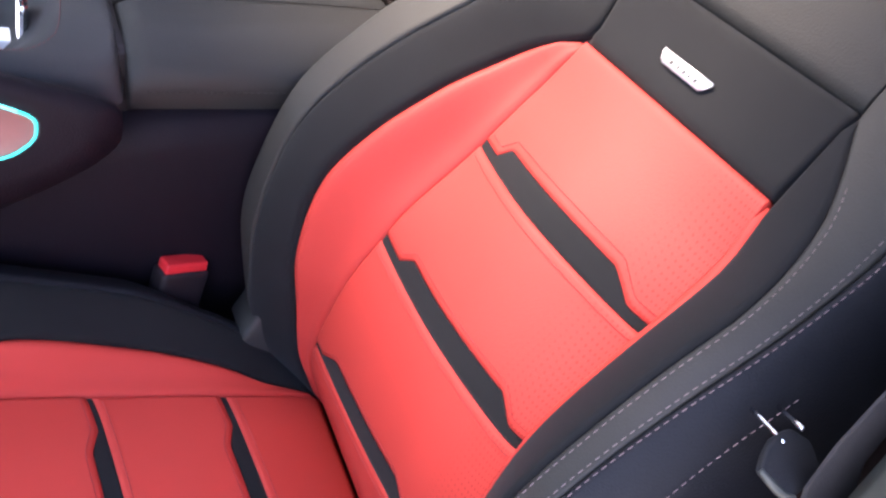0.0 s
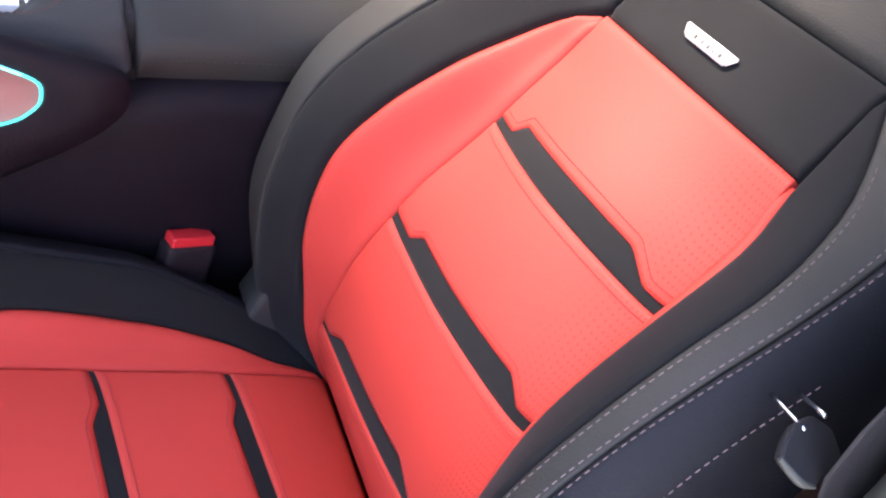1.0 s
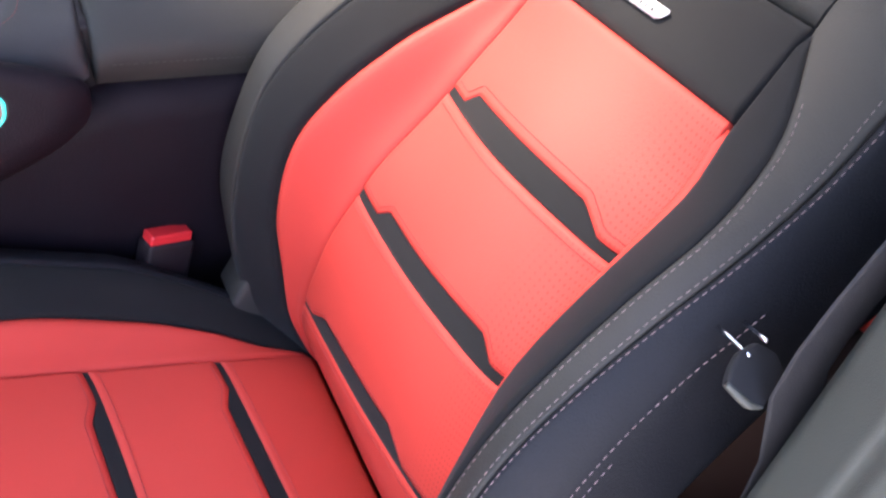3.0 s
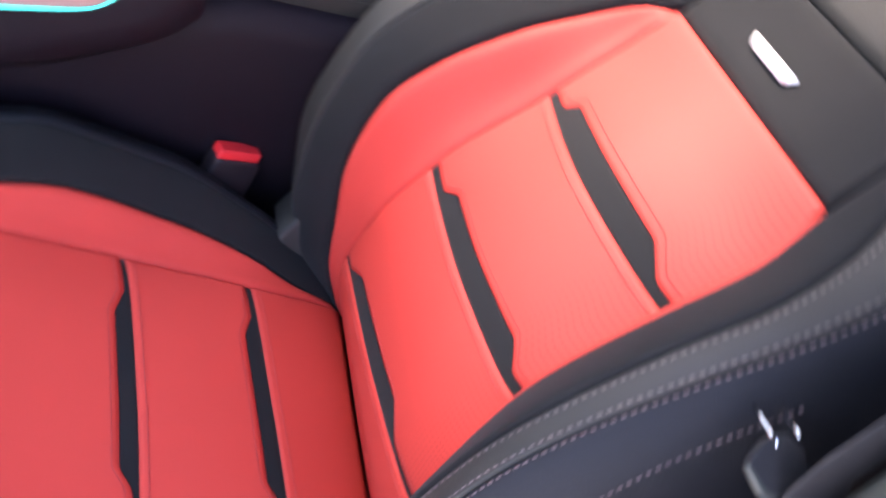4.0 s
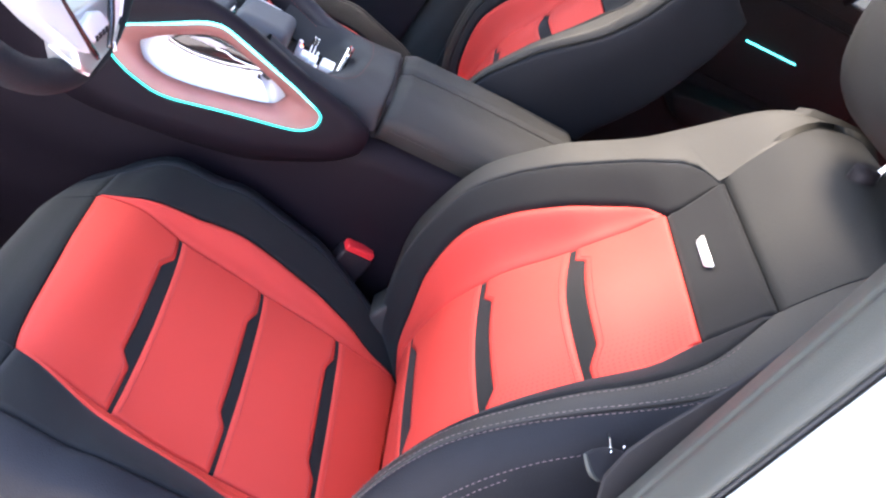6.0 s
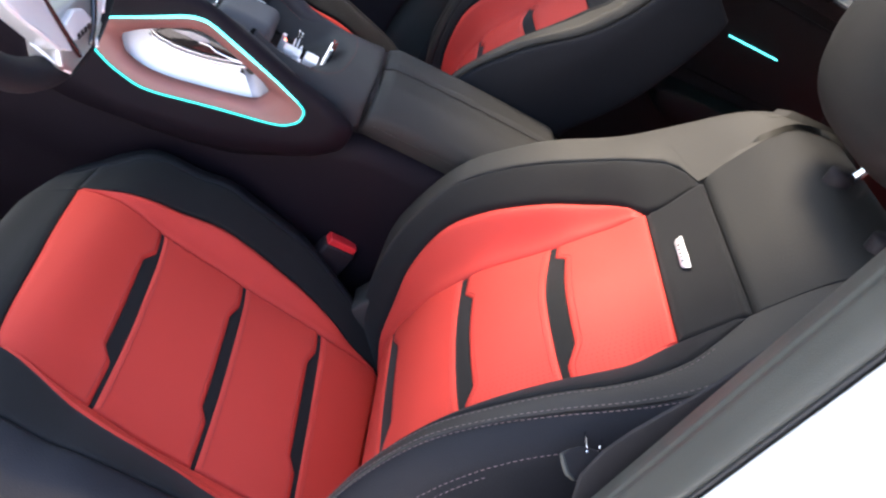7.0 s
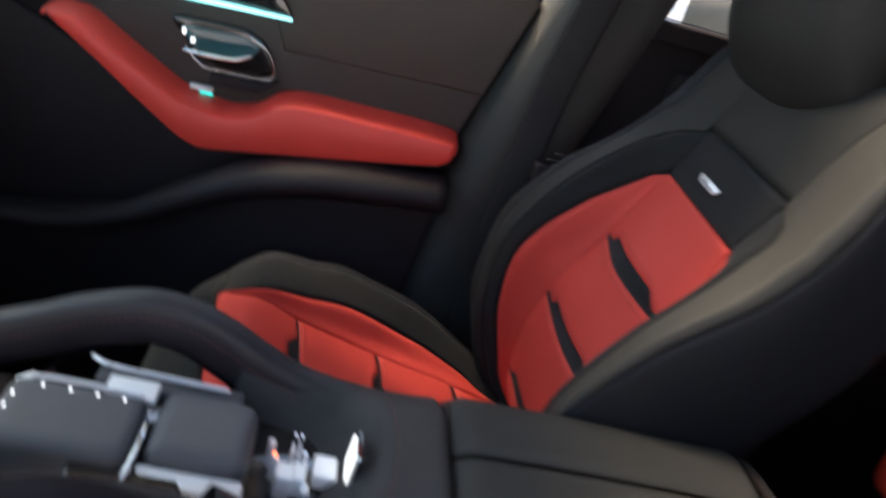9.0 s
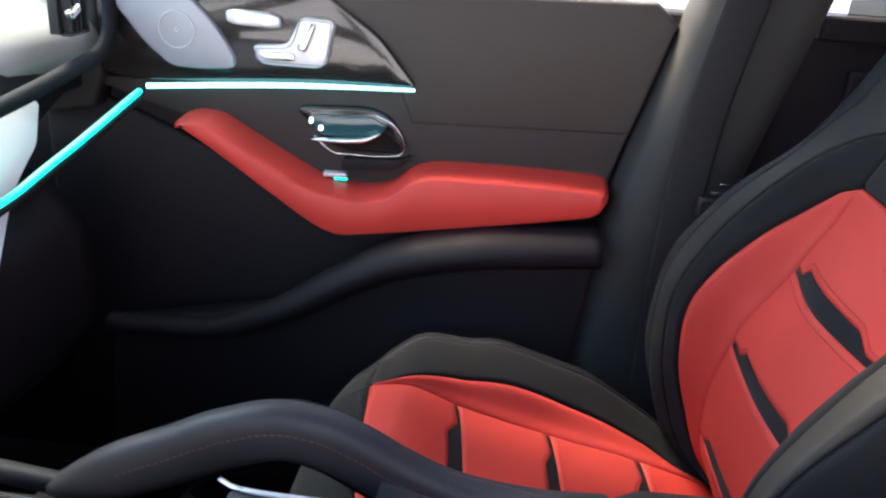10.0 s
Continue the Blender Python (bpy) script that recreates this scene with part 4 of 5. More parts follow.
part("inner_tray", joined(tube([(-0.452, 0.318, 0.992), (-0.40, 0.318, 1.004), (-0.35, 0.320, 1.000), (-0.312, 0.326, 0.985)], 0.014, 0.007, 20, 12), block(-0.44, -0.36, 0.325, 0.342, 0.975, 1.022, 0.004)), GLOSS, skin_near, "glossy dark tray edge inside the opening")
end = [(-0.331, 0.290, 1.001), (-0.298, 0.2715, 0.9695), (-0.2845, 0.266, 0.994), (-0.311, 0.290, 1.005)]
end = [Vector(end[0]).lerp(Vector(end[3]), b).lerp(Vector(end[1]).lerp(Vector(end[2]), b), a) + Vector((0.0, 0.004, -0.002)) * math.sin(math.pi * b) for a in np.linspace(0, 1, 9) for b in np.linspace(0, 1, 9)]
endq = [[a * 9 + b, a * 9 + b + 1, (a + 1) * 9 + b + 1, (a + 1) * 9 + b] for a in range(8) for b in range(8)]
part("dish_end", joined((end, endq), ([p + Vector((0.002, 0.003, 0.0)) for p in end], [q[::-1] for q in endq])), MESH, skin_near, "satin metal end of the dish")
cover = part("tray_lid", slab(rounded([(-0.449, 0.986), (-0.433, 0.983), (-0.418, 0.983), (-0.383, 0.987), (-0.348, 0.996), (-0.325, 1.003), (-0.334, 1.011), (-0.372, 1.014), (-0.400, 1.014), (-0.431, 1.003)], 4, 0.2), 0.290, 0.300, 0.003), GLOSS, skin_near, "glossy dark lid inside the opening")
LIP = [(-0.449, 0.2875, 0.9860), (-0.433, 0.2865, 0.9825), (-0.418, 0.286, 0.9820), (-0.383, 0.286, 0.9862), (-0.348, 0.2865, 0.9950), (-0.324, 0.288, 1.0030)]
part("lid_edge", tube(LIP, [0.0012, 0.002, 0.0022, 0.0022, 0.0022, 0.0034], [0.0012, 0.002, 0.0022, 0.0022, 0.0022, 0.0030], 30, 10), CHROME, cover, "chrome edge of the lid")
part("lid_edge", tube([(x, y + 0.001, z + 0.0048) for x, y, z in LIP], 0.0009, 0.0012, 30, 8), CHROME, cover, "thin chrome line above the edge")
part("lid_edge", tube([(-0.390, 0.2885, 1.0045), (-0.376, 0.2880, 1.0062), (-0.366, 0.2880, 1.0030), (-0.351, 0.2882, 1.0030), (-0.333, 0.2885, 1.0055)], 0.0009, 0.0014, 24, 8), CHROME, cover, "curved chrome line of the lid")
part("lid_insert", slab(rounded([(-0.426, 1.003), (-0.405, 1.0048), (-0.392, 1.0045), (-0.376, 1.0105), (-0.386, 1.0135), (-0.402, 1.0130)], 4, 0.2), 0.2885, 0.294, 0.001), MESH, cover, "pale grey insert of the lid")
# rims that close the handles on top, towards the tray
for s in (-1, 1):
    y = MID + s * (0.116 if s < 0 else 0.090)
    if s < 0:
        rail = [(-0.74, y, 0.925), (-0.66, y, 0.930), (-0.60, y, 0.936), (-0.53, y, 0.996), (-0.43, y, 1.035), (-0.375, y, 1.038), (-0.29, y, 1.016), (-0.25, y, 1.000)]
    else:
        rail = [(-0.605, y, 0.961), (-0.557, y, 0.996), (-0.51, y, 1.019), (-0.465, y, 1.041), (-0.42, y, 1.053), (-0.394, y, 1.050), (-0.365, y, 1.039), (-0.335, y, 1.023), (-0.29, y, 1.005), (-0.25, y, 0.998)]
    part("grab_handle", tube(rail, 0.019 if s < 0 else 0.015, 0.014 if s < 0 else 0.024, 60, 22, (0, 0, 1), 2.3 if s < 0 else 3.0), HANDLE, console, "padded leather grab handle")
    a = np.array(curve_through([(px + 0.0, MID + s * (0.0965 if s < 0 else 0.074), pz + 0.006) for px, py, pz in rail[1:-1]], 120))
    tagged(part("stitching", stitches(a, np.tile([0, -s * 0.9, 0.4], (len(a), 1)), 0.006, 0.004), DIM_STITCH, console, "reddish stitching of the handle", False), kind="stuff")
# handle's front stretch split off so its shade can be put in darker
part("shaded_handle_front", tube([(-0.90, MID + 0.090, 0.997), (-0.74, MID + 0.090, 0.989), (-0.66, MID + 0.090, 0.981), (-0.598, MID + 0.090, 0.974)], 0.008, 0.009, 20, 14, (0, 0, 1), 3.0), SIDE, console, "front stretch of the handle, its shade put in as dark leather")
# lower body
lower = []
for x, half, top in ((-1.3, 0.10, 0.86), (-0.9, 0.11, 0.90), (-0.64, 0.11, 0.91), (-0.45, 0.11, 0.90), (-0.3, 0.10, 0.92), (-0.2, 0.106, 0.955), (-0.14, 0.106, 0.972), (0.10, 0.104, 0.985), (0.125, 0.090, 0.97)):
    prof = [(0.05, 0.46), (0.06, 0.68), (half * 0.8, 0.74), (half * 0.97, 0.80), (half, top - 0.035), (half, top)]
    lower.append([(x, MID - h, z) for h, z in prof] + [(x, MID + h, z) for h, z in prof[::-1]])
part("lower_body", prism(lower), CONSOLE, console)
# arm rest in two lids with a groove between
rest = thing("arm_rest", (0.0, MID, 0.95), "black leather split armrest lid behind the console", "armrest")


def lid(y0, y1, outer):
    bm = bmesh.new()
    secs = []
    xs = np.r_[np.linspace(-0.1605, -0.142, 5), np.linspace(-0.12, 0.10, 14), np.linspace(0.108, 0.125, 6)]
    for x in xs:
        e = 0.006 * max(0, (-0.146 - x) / 0.012) + 0.016 * max(0, (x - 0.108) / 0.017) ** 2
        top = 1.046 + 0.003 * math.sin((x + 0.16) / 0.29 * 3.1) - e
        row = []
        for k in range(15):
            t = k / 14
            y = y0 + (y1 - y0) * t
            o = t if outer > 0 else 1 - t
            drop = 0.030 * max(0, (o - 0.42) / 0.58) ** 2.2 + 0.004 * max(0, (0.06 - o) / 0.06)
            row.append((x, y, top - drop))
        edge = row[-1] if outer > 0 else row[0]
        low = [(x, edge[1] - outer * 0.002, edge[2] - 0.022), (x, edge[1] - outer * 0.012, 0.978)]
        row = row + low if outer > 0 else low[::-1] + row
        secs.append([bm.verts.new(p) for p in row])
    for a, b in zip(secs, secs[1:]):
        for i in range(len(a) - 1):
            bm.faces.new((a[i], a[i + 1], b[i + 1], b[i]))
    bm.faces.new(secs[0]), bm.faces.new(secs[-1][::-1])
    bmesh.ops.recalc_face_normals(bm, faces=bm.faces)
    return from_bm(bm)


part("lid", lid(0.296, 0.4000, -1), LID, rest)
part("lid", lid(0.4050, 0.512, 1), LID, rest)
part("storage_box", block(-0.172, 0.118, 0.325, 0.485, 0.95, 1.028, 0.008), DARK, rest)
part("rear_trim", tube([(0.128, 0.30, 0.99), (0.13, 0.33, 1.03), (0.131, 0.40, 1.04), (0.13, 0.48, 1.032), (0.128, 0.51, 0.99)], 0.004, 0.006, 30, 8, (1, 0, 0)), GLOSS, rest, "glossy trim strip at the back of the lid")
a = np.array([(x, 0.2948, 1.002) for x in np.linspace(-0.15, 0.11, 60)])
tagged(part("stitching", stitches(a, np.tile([0, -1.0, 0.2], (60, 1)), 0.006, 0.004), TRIM, rest, "fine seam stitching", False), kind="stuff")
# bridge in front of the lid with its lit button
FAR_RIM = [
    [(-0.350, 0.466, 0.992), (-0.345, 0.474, 1.016), (-0.338, 0.482, 1.038), (-0.334, 0.494, 1.043), (-0.332, 0.508, 1.030), (-0.330, 0.516, 0.99)],
    [(-0.300, 0.462, 0.985), (-0.295, 0.472, 1.004), (-0.290, 0.481, 1.022), (-0.287, 0.492, 1.0285), (-0.284, 0.507, 1.018), (-0.282, 0.516, 0.985)],
    [(-0.275, 0.455, 0.985), (-0.262, 0.467, 1.002), (-0.252, 0.475, 1.019), (-0.240, 0.487, 1.025), (-0.225, 0.505, 1.014), (-0.220, 0.514, 0.98)],
    [(-0.264, 0.440, 0.985), (-0.250, 0.448, 1.000), (-0.236, 0.455, 1.020), (-0.214, 0.467, 1.032), (-0.172, 0.494, 1.026), (-0.166, 0.508, 0.99)],
    [(-0.260, 0.420, 0.985), (-0.246, 0.423, 1.000), (-0.229, 0.428, 1.022), (-0.208, 0.432, 1.037), (-0.169, 0.440, 1.043), (-0.1625, 0.442, 1.00)],
]
def across(p):
    return (p[0], 2 * MID - p[1], p[2] + 0.002)


RIM = FAR_RIM + [[(-0.259, MID, 0.985), (-0.245, MID, 1.000), (-0.227, MID, 1.023), (-0.206, MID, 1.039), (-0.169, MID, 1.045), (-0.1625, MID, 1.00)]] + [[across(p) for p in row] for row in FAR_RIM[::-1]]
fine = [curve_through([row[k] for row in RIM], 60) for k in range(6)]
rimv = [p for i in range(60) for p in curve_through([fine[k][i] for k in range(6)], 18)]
rimf = [[i * 18 + k, i * 18 + k + 1, (i + 1) * 18 + k + 1, (i + 1) * 18 + k] for i in range(59) for k in range(17)]
bowl = part("tray_surround", (rimv, rimf), BOWL, console, "rounded leather surround of the tray")
a = fine[3] + np.array([0, 0, 0.001])
tagged(part("stitching", stitches(a, np.tile([0, 0, 1.0], (60, 1)), 0.005, 0.0038), DIM_STITCH, bowl, "fine red stitching", False), kind="stuff")
bt = Matrix.Translation((0.0015, 0.014, 0.006)) @ about((-0.24, 0.385, 1.012), pose(0, 0, 0, 0, -86, 0))
part("button_rim", block(-0.258, -0.222, 0.366, 0.404, 1.0085, 1.0135, 0.006, 4, m=bt), CHROME, console, "chrome rim of the lit button")
part("lit_button", block(-0.254, -0.226, 0.370, 0.400, 1.0125, 1.0155, 0.003, m=bt), MARK, console, "white lit button with chrome rim")
# tray between the handles
part("tray", block(-0.66, -0.255, 0.344, 0.47, 0.93, 0.985, 0.01), GLOSS, console, "glossy black tray floor")
part("palm_rest", block(-0.393, -0.318, 0.347, 0.425, 0.985, 1.037, 0.016, 6), PALM, console, "padded leather palm rest")
part("palm_trim", block(-0.395, -0.318, 0.332, 0.349, 1.011, 1.022, 0.004, 4), PLATE, console, "chrome strip under the palm rest")
pad = part("touch_pad", block(-0.505, -0.402, 0.338, 0.412, 0.985, 1.034, 0.014, 5), PALM, console, "grey touch pad with lit marks")
part("pad_strip", tube([(-0.503, 0.409, 1.026), (-0.49, 0.413, 1.031), (-0.45, 0.414, 1.031), (-0.408, 0.413, 1.030)], 0.0022, 0.0016, 24, 8), SILVER, pad, "bright metal strip along the touch pad")
part("pad_rim", tube([(-0.399, 0.385, 1.03), (-0.397, 0.36, 1.032), (-0.4, 0.326, 1.024)], 0.002, 0.002, 10, 8), CHROME, pad, "chrome rim")
for x, y in ((-0.48, 0.4), (-0.46, 0.4), (-0.44, 0.4), (-0.42, 0.4), (-0.496, 0.355), (-0.496, 0.37), (-0.496, 0.385)):
    part("lit_mark", block(x - 0.0012, x + 0.0012, y - 0.0014, y + 0.0014, 1.0335, 1.0345, 0), MARK, pad, "small white lit mark", False)
part("metal_blade", block(-0.440, -0.400, 0.412, 0.436, 1.024, 1.029, 0.002), PLATE, console, "bright metal lid edge of the tray")
ledge = part("tray_ledge", block(-0.455, -0.335, 0.440, 0.462, 1.000, 1.017, 0.004), PALM, console, "grey ledge behind the tray")
part("ledge_strip", tube([(-0.465, 0.467, 1.020), (-0.450, 0.459, 1.020), (-0.425, 0.456, 1.020), (-0.39, 0.455, 1.020), (-0.348, 0.454, 1.020)], 0.0022, [0.0012, 0.0020, 0.0024, 0.0024, 0.0016], 30, 10), CHROME_PLATE, ledge, "bright metal strip along the ledge")
for x, y, w, d, top, m in ((-0.304, 0.413, 0.006, 0.007, 1.011, PLATE), (-0.300, 0.398, 0.006, 0.007, 1.010, PLATE), (-0.290, 0.384, 0.016, 0.020, 1.010, PLATE), (-0.279, 0.390, 0.012, 0.022, 1.006, PLATE), (-0.287, 0.401, 0.003, 0.005, 1.031, CHROME), (-0.282, 0.405, 0.003, 0.005, 1.028, CHROME), (-0.276, 0.404, 0.004, 0.010, 1.010, CHROME), (-0.272, 0.376, 0.006, 0.012, 1.002, SILVER)):
    part("toggle_key", block(x - w / 2, x + w / 2, y - d / 2, y + d / 2, 0.985, top, min(w, d) * 0.25), m, console, "small metal toggle key")
part("switch_plate", block(-0.268, -0.248, 0.395, 0.422, 0.985, 0.9995, 0.003), PLATE, console, "bright metal plate beside the button")
part("warning_light", block(-0.3012, -0.2988, 0.3967, 0.3993, 1.0098, 1.0120, 0.0004), glow("red_lit_marking", (1.0, 0.12, 0.02), 2.0), console, "tiny red indicator")

# ---- steering wheel ----
wheel = thing("steering_wheel", (-0.62, 0.02, 1.15), "black leather steering wheel with bright metal spokes", "steering wheel")
WM = about((0, 0, 0), Matrix.Translation((-0.532, 0.02, 1.25)) @ pose(0, 0, 0, 0, 62, 0))


ringpts, faces = [], []
for i in range(72):
    a = 2 * math.pi * i / 72
    R = 0.176
    for j in range(14):
        b = 2 * math.pi * j / 14
        ringpts.append((0.010 - math.cos(a) * (R + 0.015 * math.cos(b)), math.sin(a) * (R + 0.015 * math.cos(b)) - 0.031, 0.015 * math.sin(b) - 0.004))
for i in range(72):
    for j in range(14):
        p, q = i * 14 + j, i * 14 + (j + 1) % 14
        r, s = ((i + 1) % 72) * 14 + (j + 1) % 14, ((i + 1) % 72) * 14 + j
        faces.append([p, q, r, s])
part("rim", moved((ringpts, faces), WM), SIDE, wheel, "dark leather rim")
part("hub", moved(block(-0.06, 0.06, -0.06, 0.06, -0.035, 0.012, 0.025, 5), WM), DARK, wheel)
def flat(outline, h0, h1, r=0.003):
    """A plate in the wheel's plane between two heights, its upper edges rounded."""
    verts, quads = slab([(px, py - 0.031) for px, py in outline], -h1, -h0, r)
    return moved(([Vector((v.x, v.z, -v.y)) for v in verts], [q[::-1] for q in quads]), WM)


for s in (-1, 1):
    part("spoke", moved(tube([(0.03, s * 0.05, 0), (0.04, s * 0.10, 0.0), (0.03, s * 0.172, 0)], [0.022, 0.02, 0.03], 0.008, 16, 12), WM), DARK, wheel)
    arm = [(0.045, s * 0.118), (0.098, s * 0.101), (0.119, s * 0.084), (0.140, s * 0.063), (0.157, s * 0.046), (0.168, s * 0.026), (0.153, s * 0.031), (0.135, s * 0.040), (0.116, s * 0.049), (0.045, s * 0.070)]
    part("lower_spoke", flat(softened(arm if s < 0 else arm[::-1], 0.003), 0.002, 0.021, 0.004), SILVER, wheel, "bright metal lower spoke")
    lane = lambda pts, r, name, m, label: part(name, moved(tube([(px, s * py - 0.031, pz) for px, py, pz in pts], r, r, 24, 10, (0, 0, 1)), WM), m, wheel, label)
    lane([(0.045, 0.118, 0.017), (0.098, 0.101, 0.018), (0.119, 0.084, 0.019), (0.140, 0.063, 0.020), (0.158, 0.045, 0.020)], 0.0022, "spoke_edge", CHROME_PLATE, "chrome outer edge of the spoke")
    lane([(0.045, 0.069, 0.019), (0.116, 0.047, 0.020), (0.135, 0.038, 0.0205), (0.153, 0.029, 0.0205), (0.177, 0.012, 0.0185)], 0.0028, "spoke_ridge", GLOSS, "glossy dark inner ridge of the spoke")
    lane([(0.151, 0.049, 0.000), (0.153, 0.048, 0.008), (0.155, 0.046, 0.015), (0.158, 0.045, 0.020)], 0.0016, "spoke_fork", CHROME_PLATE, "chrome fork of the spoke")
    lane([(0.151, 0.050, 0.000), (0.161, 0.047, 0.006), (0.172, 0.041, 0.011), (0.186, 0.029, 0.015)], 0.0018, "rim_joint", CHROME_PLATE, "chrome joint between spoke and rim")
part("spoke_clasp", flat(softened([(0.132, 0.036), (0.132, -0.034), (0.156, -0.040), (0.176, -0.042), (0.187, -0.028), (0.182, 0.010), (0.178, 0.034), (0.170, 0.048), (0.150, 0.042)], 0.004), -0.010, 0.0175, 0.004), WHEEL_PLATE, wheel, "satin clasp at the foot of the wheel")
plate = part("spoke_badge", flat(softened([(0.1365, -0.010), (0.1420, -0.031), (0.159, -0.023), (0.1615, -0.018), (0.157, 0.013), (0.154, 0.017), (0.141, 0.006)], 0.003), 0.014, 0.0235, 0.002), SILVER, wheel, "steel plate at the foot of the wheel")
part("lettering", moved(joined(*[block(0.1555 - 0.05 * k, 0.1605 - 0.05 * k, k - 0.0345, k - 0.0295, 0.0232, 0.0240, 0) for k in (-0.013, -0.006, 0.001, 0.008)]), WM), DARK, plate, "dark bars of illegible lettering", False)
part("column", moved(tube([(0, 0, -0.03), (0.0, 0, -0.3)], 0.045, 0.04, 6, 16, (0, 1, 0)), WM), DARK, wheel)

# ---- dashboard ----
dash = thing("dashboard", (-1.2, 0.4, 0.46), "dark dashboard with pale top pad and cyan light strip", "dashboard")
def dash_bar(rows, mat, name, label="", power=3.2):
    """A bar across the car: rows of (y, x, z, half depth, half height)."""
    pts = [(r[1], r[0], r[2]) for r in rows]
    return part(name, tube(pts, [r[3] for r in rows], [r[4] for r in rows], 50, 28, (0, 0, 1), power), mat, dash, label)


dash_bar([(-0.40, -1.18, 1.15, .24, .075), (0.2, -1.18, 1.165, .26, .08), (0.7, -1.13, 1.195, .26, .08), (1.05, -1.05, 1.215, .185, .075), (1.19, -1.0, 1.22, .13, .06)], PAD, "top_pad", "padded pale grey top of the dashboard", 2.0)
dash_bar([(-0.40, -1.20, 0.80, .25, .16), (0.2, -1.22, 0.80, .24, .16), (0.7, -1.16, 0.84, .24, .16), (1.1, -1.06, 0.90, .2, .16)], DARK, "lower_body")
strip = curve_through([(-0.785, 1.062, 1.172), (-0.80, 0.922, 1.137), (-0.815, 0.82, 1.11), (-0.86, 0.77, 1.07), (-0.90, 0.68, 0.99), (-0.91, 0.55, 0.93)], 40)
part("light_strip", tube(strip, 0.0045, 0.0045, 40, 8), LED_DIM, dash, "glowing cyan light strip")
part("strip_carrier", tube(strip + np.array([-0.008, 0.002, -0.010]), 0.010, 0.008, 40, 10), RUBBER, dash, "dark carrier of the light strip")
vent = part("air_vent", joined(block(-0.875, -0.86, 1.035, 1.085, 1.243, 1.246, 0.0012), block(-0.875, -0.86, 1.082, 1.085, 1.245, 1.300, 0.0012)), RUBBER, dash, "dark framed air vent")
for y in (1.046, 1.058, 1.070):
    part("slat", block(-0.878, -0.863, y - 0.0015, y + 0.0015, 1.246, 1.300, 0.001), RUBBER, vent)
part("vent_knob", block(-0.868, -0.856, 1.036, 1.062, 1.268, 1.281, 0.004, m=about((-0.86, 1.05, 1.275), pose(0, 0, 0, 20, 0, 0))), CHROME, vent, "small chrome knob")
part("vent_back", block(-0.89, -0.876, 1.035, 1.084, 1.244, 1.302, 0.002), RUBBER, vent)
front = Matrix.Rotation(math.radians(90), 4, "Z")
part("pad_edge", tube([(-0.885, 0.55, 1.145), (-0.872, 0.80, 1.177), (-0.864, 0.93, 1.190), (-0.860, 1.03, 1.202), (-0.858, 1.10, 1.212), (-0.858, 1.135, 1.238), (-0.860, 1.148, 1.275), (-0.866, 1.145, 1.31)], 0.011, 0.011, 60, 14), SIDE, dash, "dark rounded edge under the pad")
part("dark_panel", moved(slab([(0.45, 1.16), (0.80, 1.19), (1.03, 1.215), (1.17, 1.235), (1.19, 1.15), (1.10, 1.15), (0.93, 1.09), (0.80, 1.03), (0.60, 0.92), (0.45, 0.90)], 0.915, 0.96, 0.004), front), DARK, dash, "dark panel between pad and light strip")
part("trim_plate", moved(slab(rounded([(0.40, 1.085), (0.60, 1.118), (0.848, 1.169), (0.93, 1.174), (0.984, 1.175), (0.986, 1.168), (0.971, 1.155), (0.936, 1.124), (0.868, 1.096), (0.825, 1.072), (0.74, 1.01), (0.62, 0.965), (0.40, 0.93)], 4, 0.2), 0.86, 0.885, 0.006), about((-0.86, 0, 1.11), pose(0, 0, 0, 0, -28, 0)) @ front), PLATE, dash, "bright metal trim plate on the dashboard")


# ---- passenger door ----
door = thing("door_1", (-0.45, 1.18, 0.5), "closed passenger door with red armrest and lit trim", "car door", kind="structure")
part("door_shell", block(-1.6, -0.06, 1.20, 1.27, 0.44, 1.30, 0.02), DARK, door)
upper = [(-0.93, 1.20), (-0.86, 1.305), (-0.40, 1.318), (-0.085, 1.327), (-0.055, 1.30), (-0.10, 1.14), (-0.42, 1.13), (-0.44, 1.18)]
part("upper_panel", slab(upper, 1.168, 1.21, 0.006), BROWN, door, "brown leather upper door panel")
part("middle_panel", slab([(-0.90, 1.165), (-0.43, 1.178), (-0.42, 1.136), (-0.10, 1.146), (-0.135, 1.02), (-0.42, 0.99), (-0.55, 1.0), (-0.70, 1.095), (-0.78, 1.115), (-0.89, 1.15)], 1.171, 1.21, 0.004), DEEP_BROWN, door, "dark brown leather middle door panel")
part("trim_plate", slab(rounded([(-0.90, 1.165), (-0.88, 1.312), (-0.56, 1.316), (-0.47, 1.255), (-0.415, 1.19), (-0.42, 1.181)], 5, 0.2), 1.156, 1.20, 0.006), GLOSS, door, "glossy dark trim plate")
part("light_strip", tube([(-0.814, 1.148, 1.160), (-0.69, 1.147, 1.171), (-0.56, 1.147, 1.180), (-0.414, 1.149, 1.185)], 0.003, [0.004, 0.0038, 0.0035, 0.0022], 40, 10), LED_PALE, door, "glowing cyan light strip")
# arm rest as one padded red form
ARM = [(-0.768, 1.118), (-0.742, 1.128), (-0.706, 1.126), (-0.645, 1.091), (-0.585, 1.058), (-0.552, 1.041), (-0.485, 1.030), (-0.443, 1.040), (-0.412, 1.068), (-0.375, 1.078), (-0.271, 1.079), (-0.189, 1.079), (-0.128, 1.076), (-0.118, 1.058), (-0.130, 1.034), (-0.148, 1.024), (-0.240, 1.006), (-0.346, 0.988), (-0.44, 0.972), (-0.515, 0.960), (-0.554, 0.975), (-0.624, 1.022), (-0.692, 1.070)]


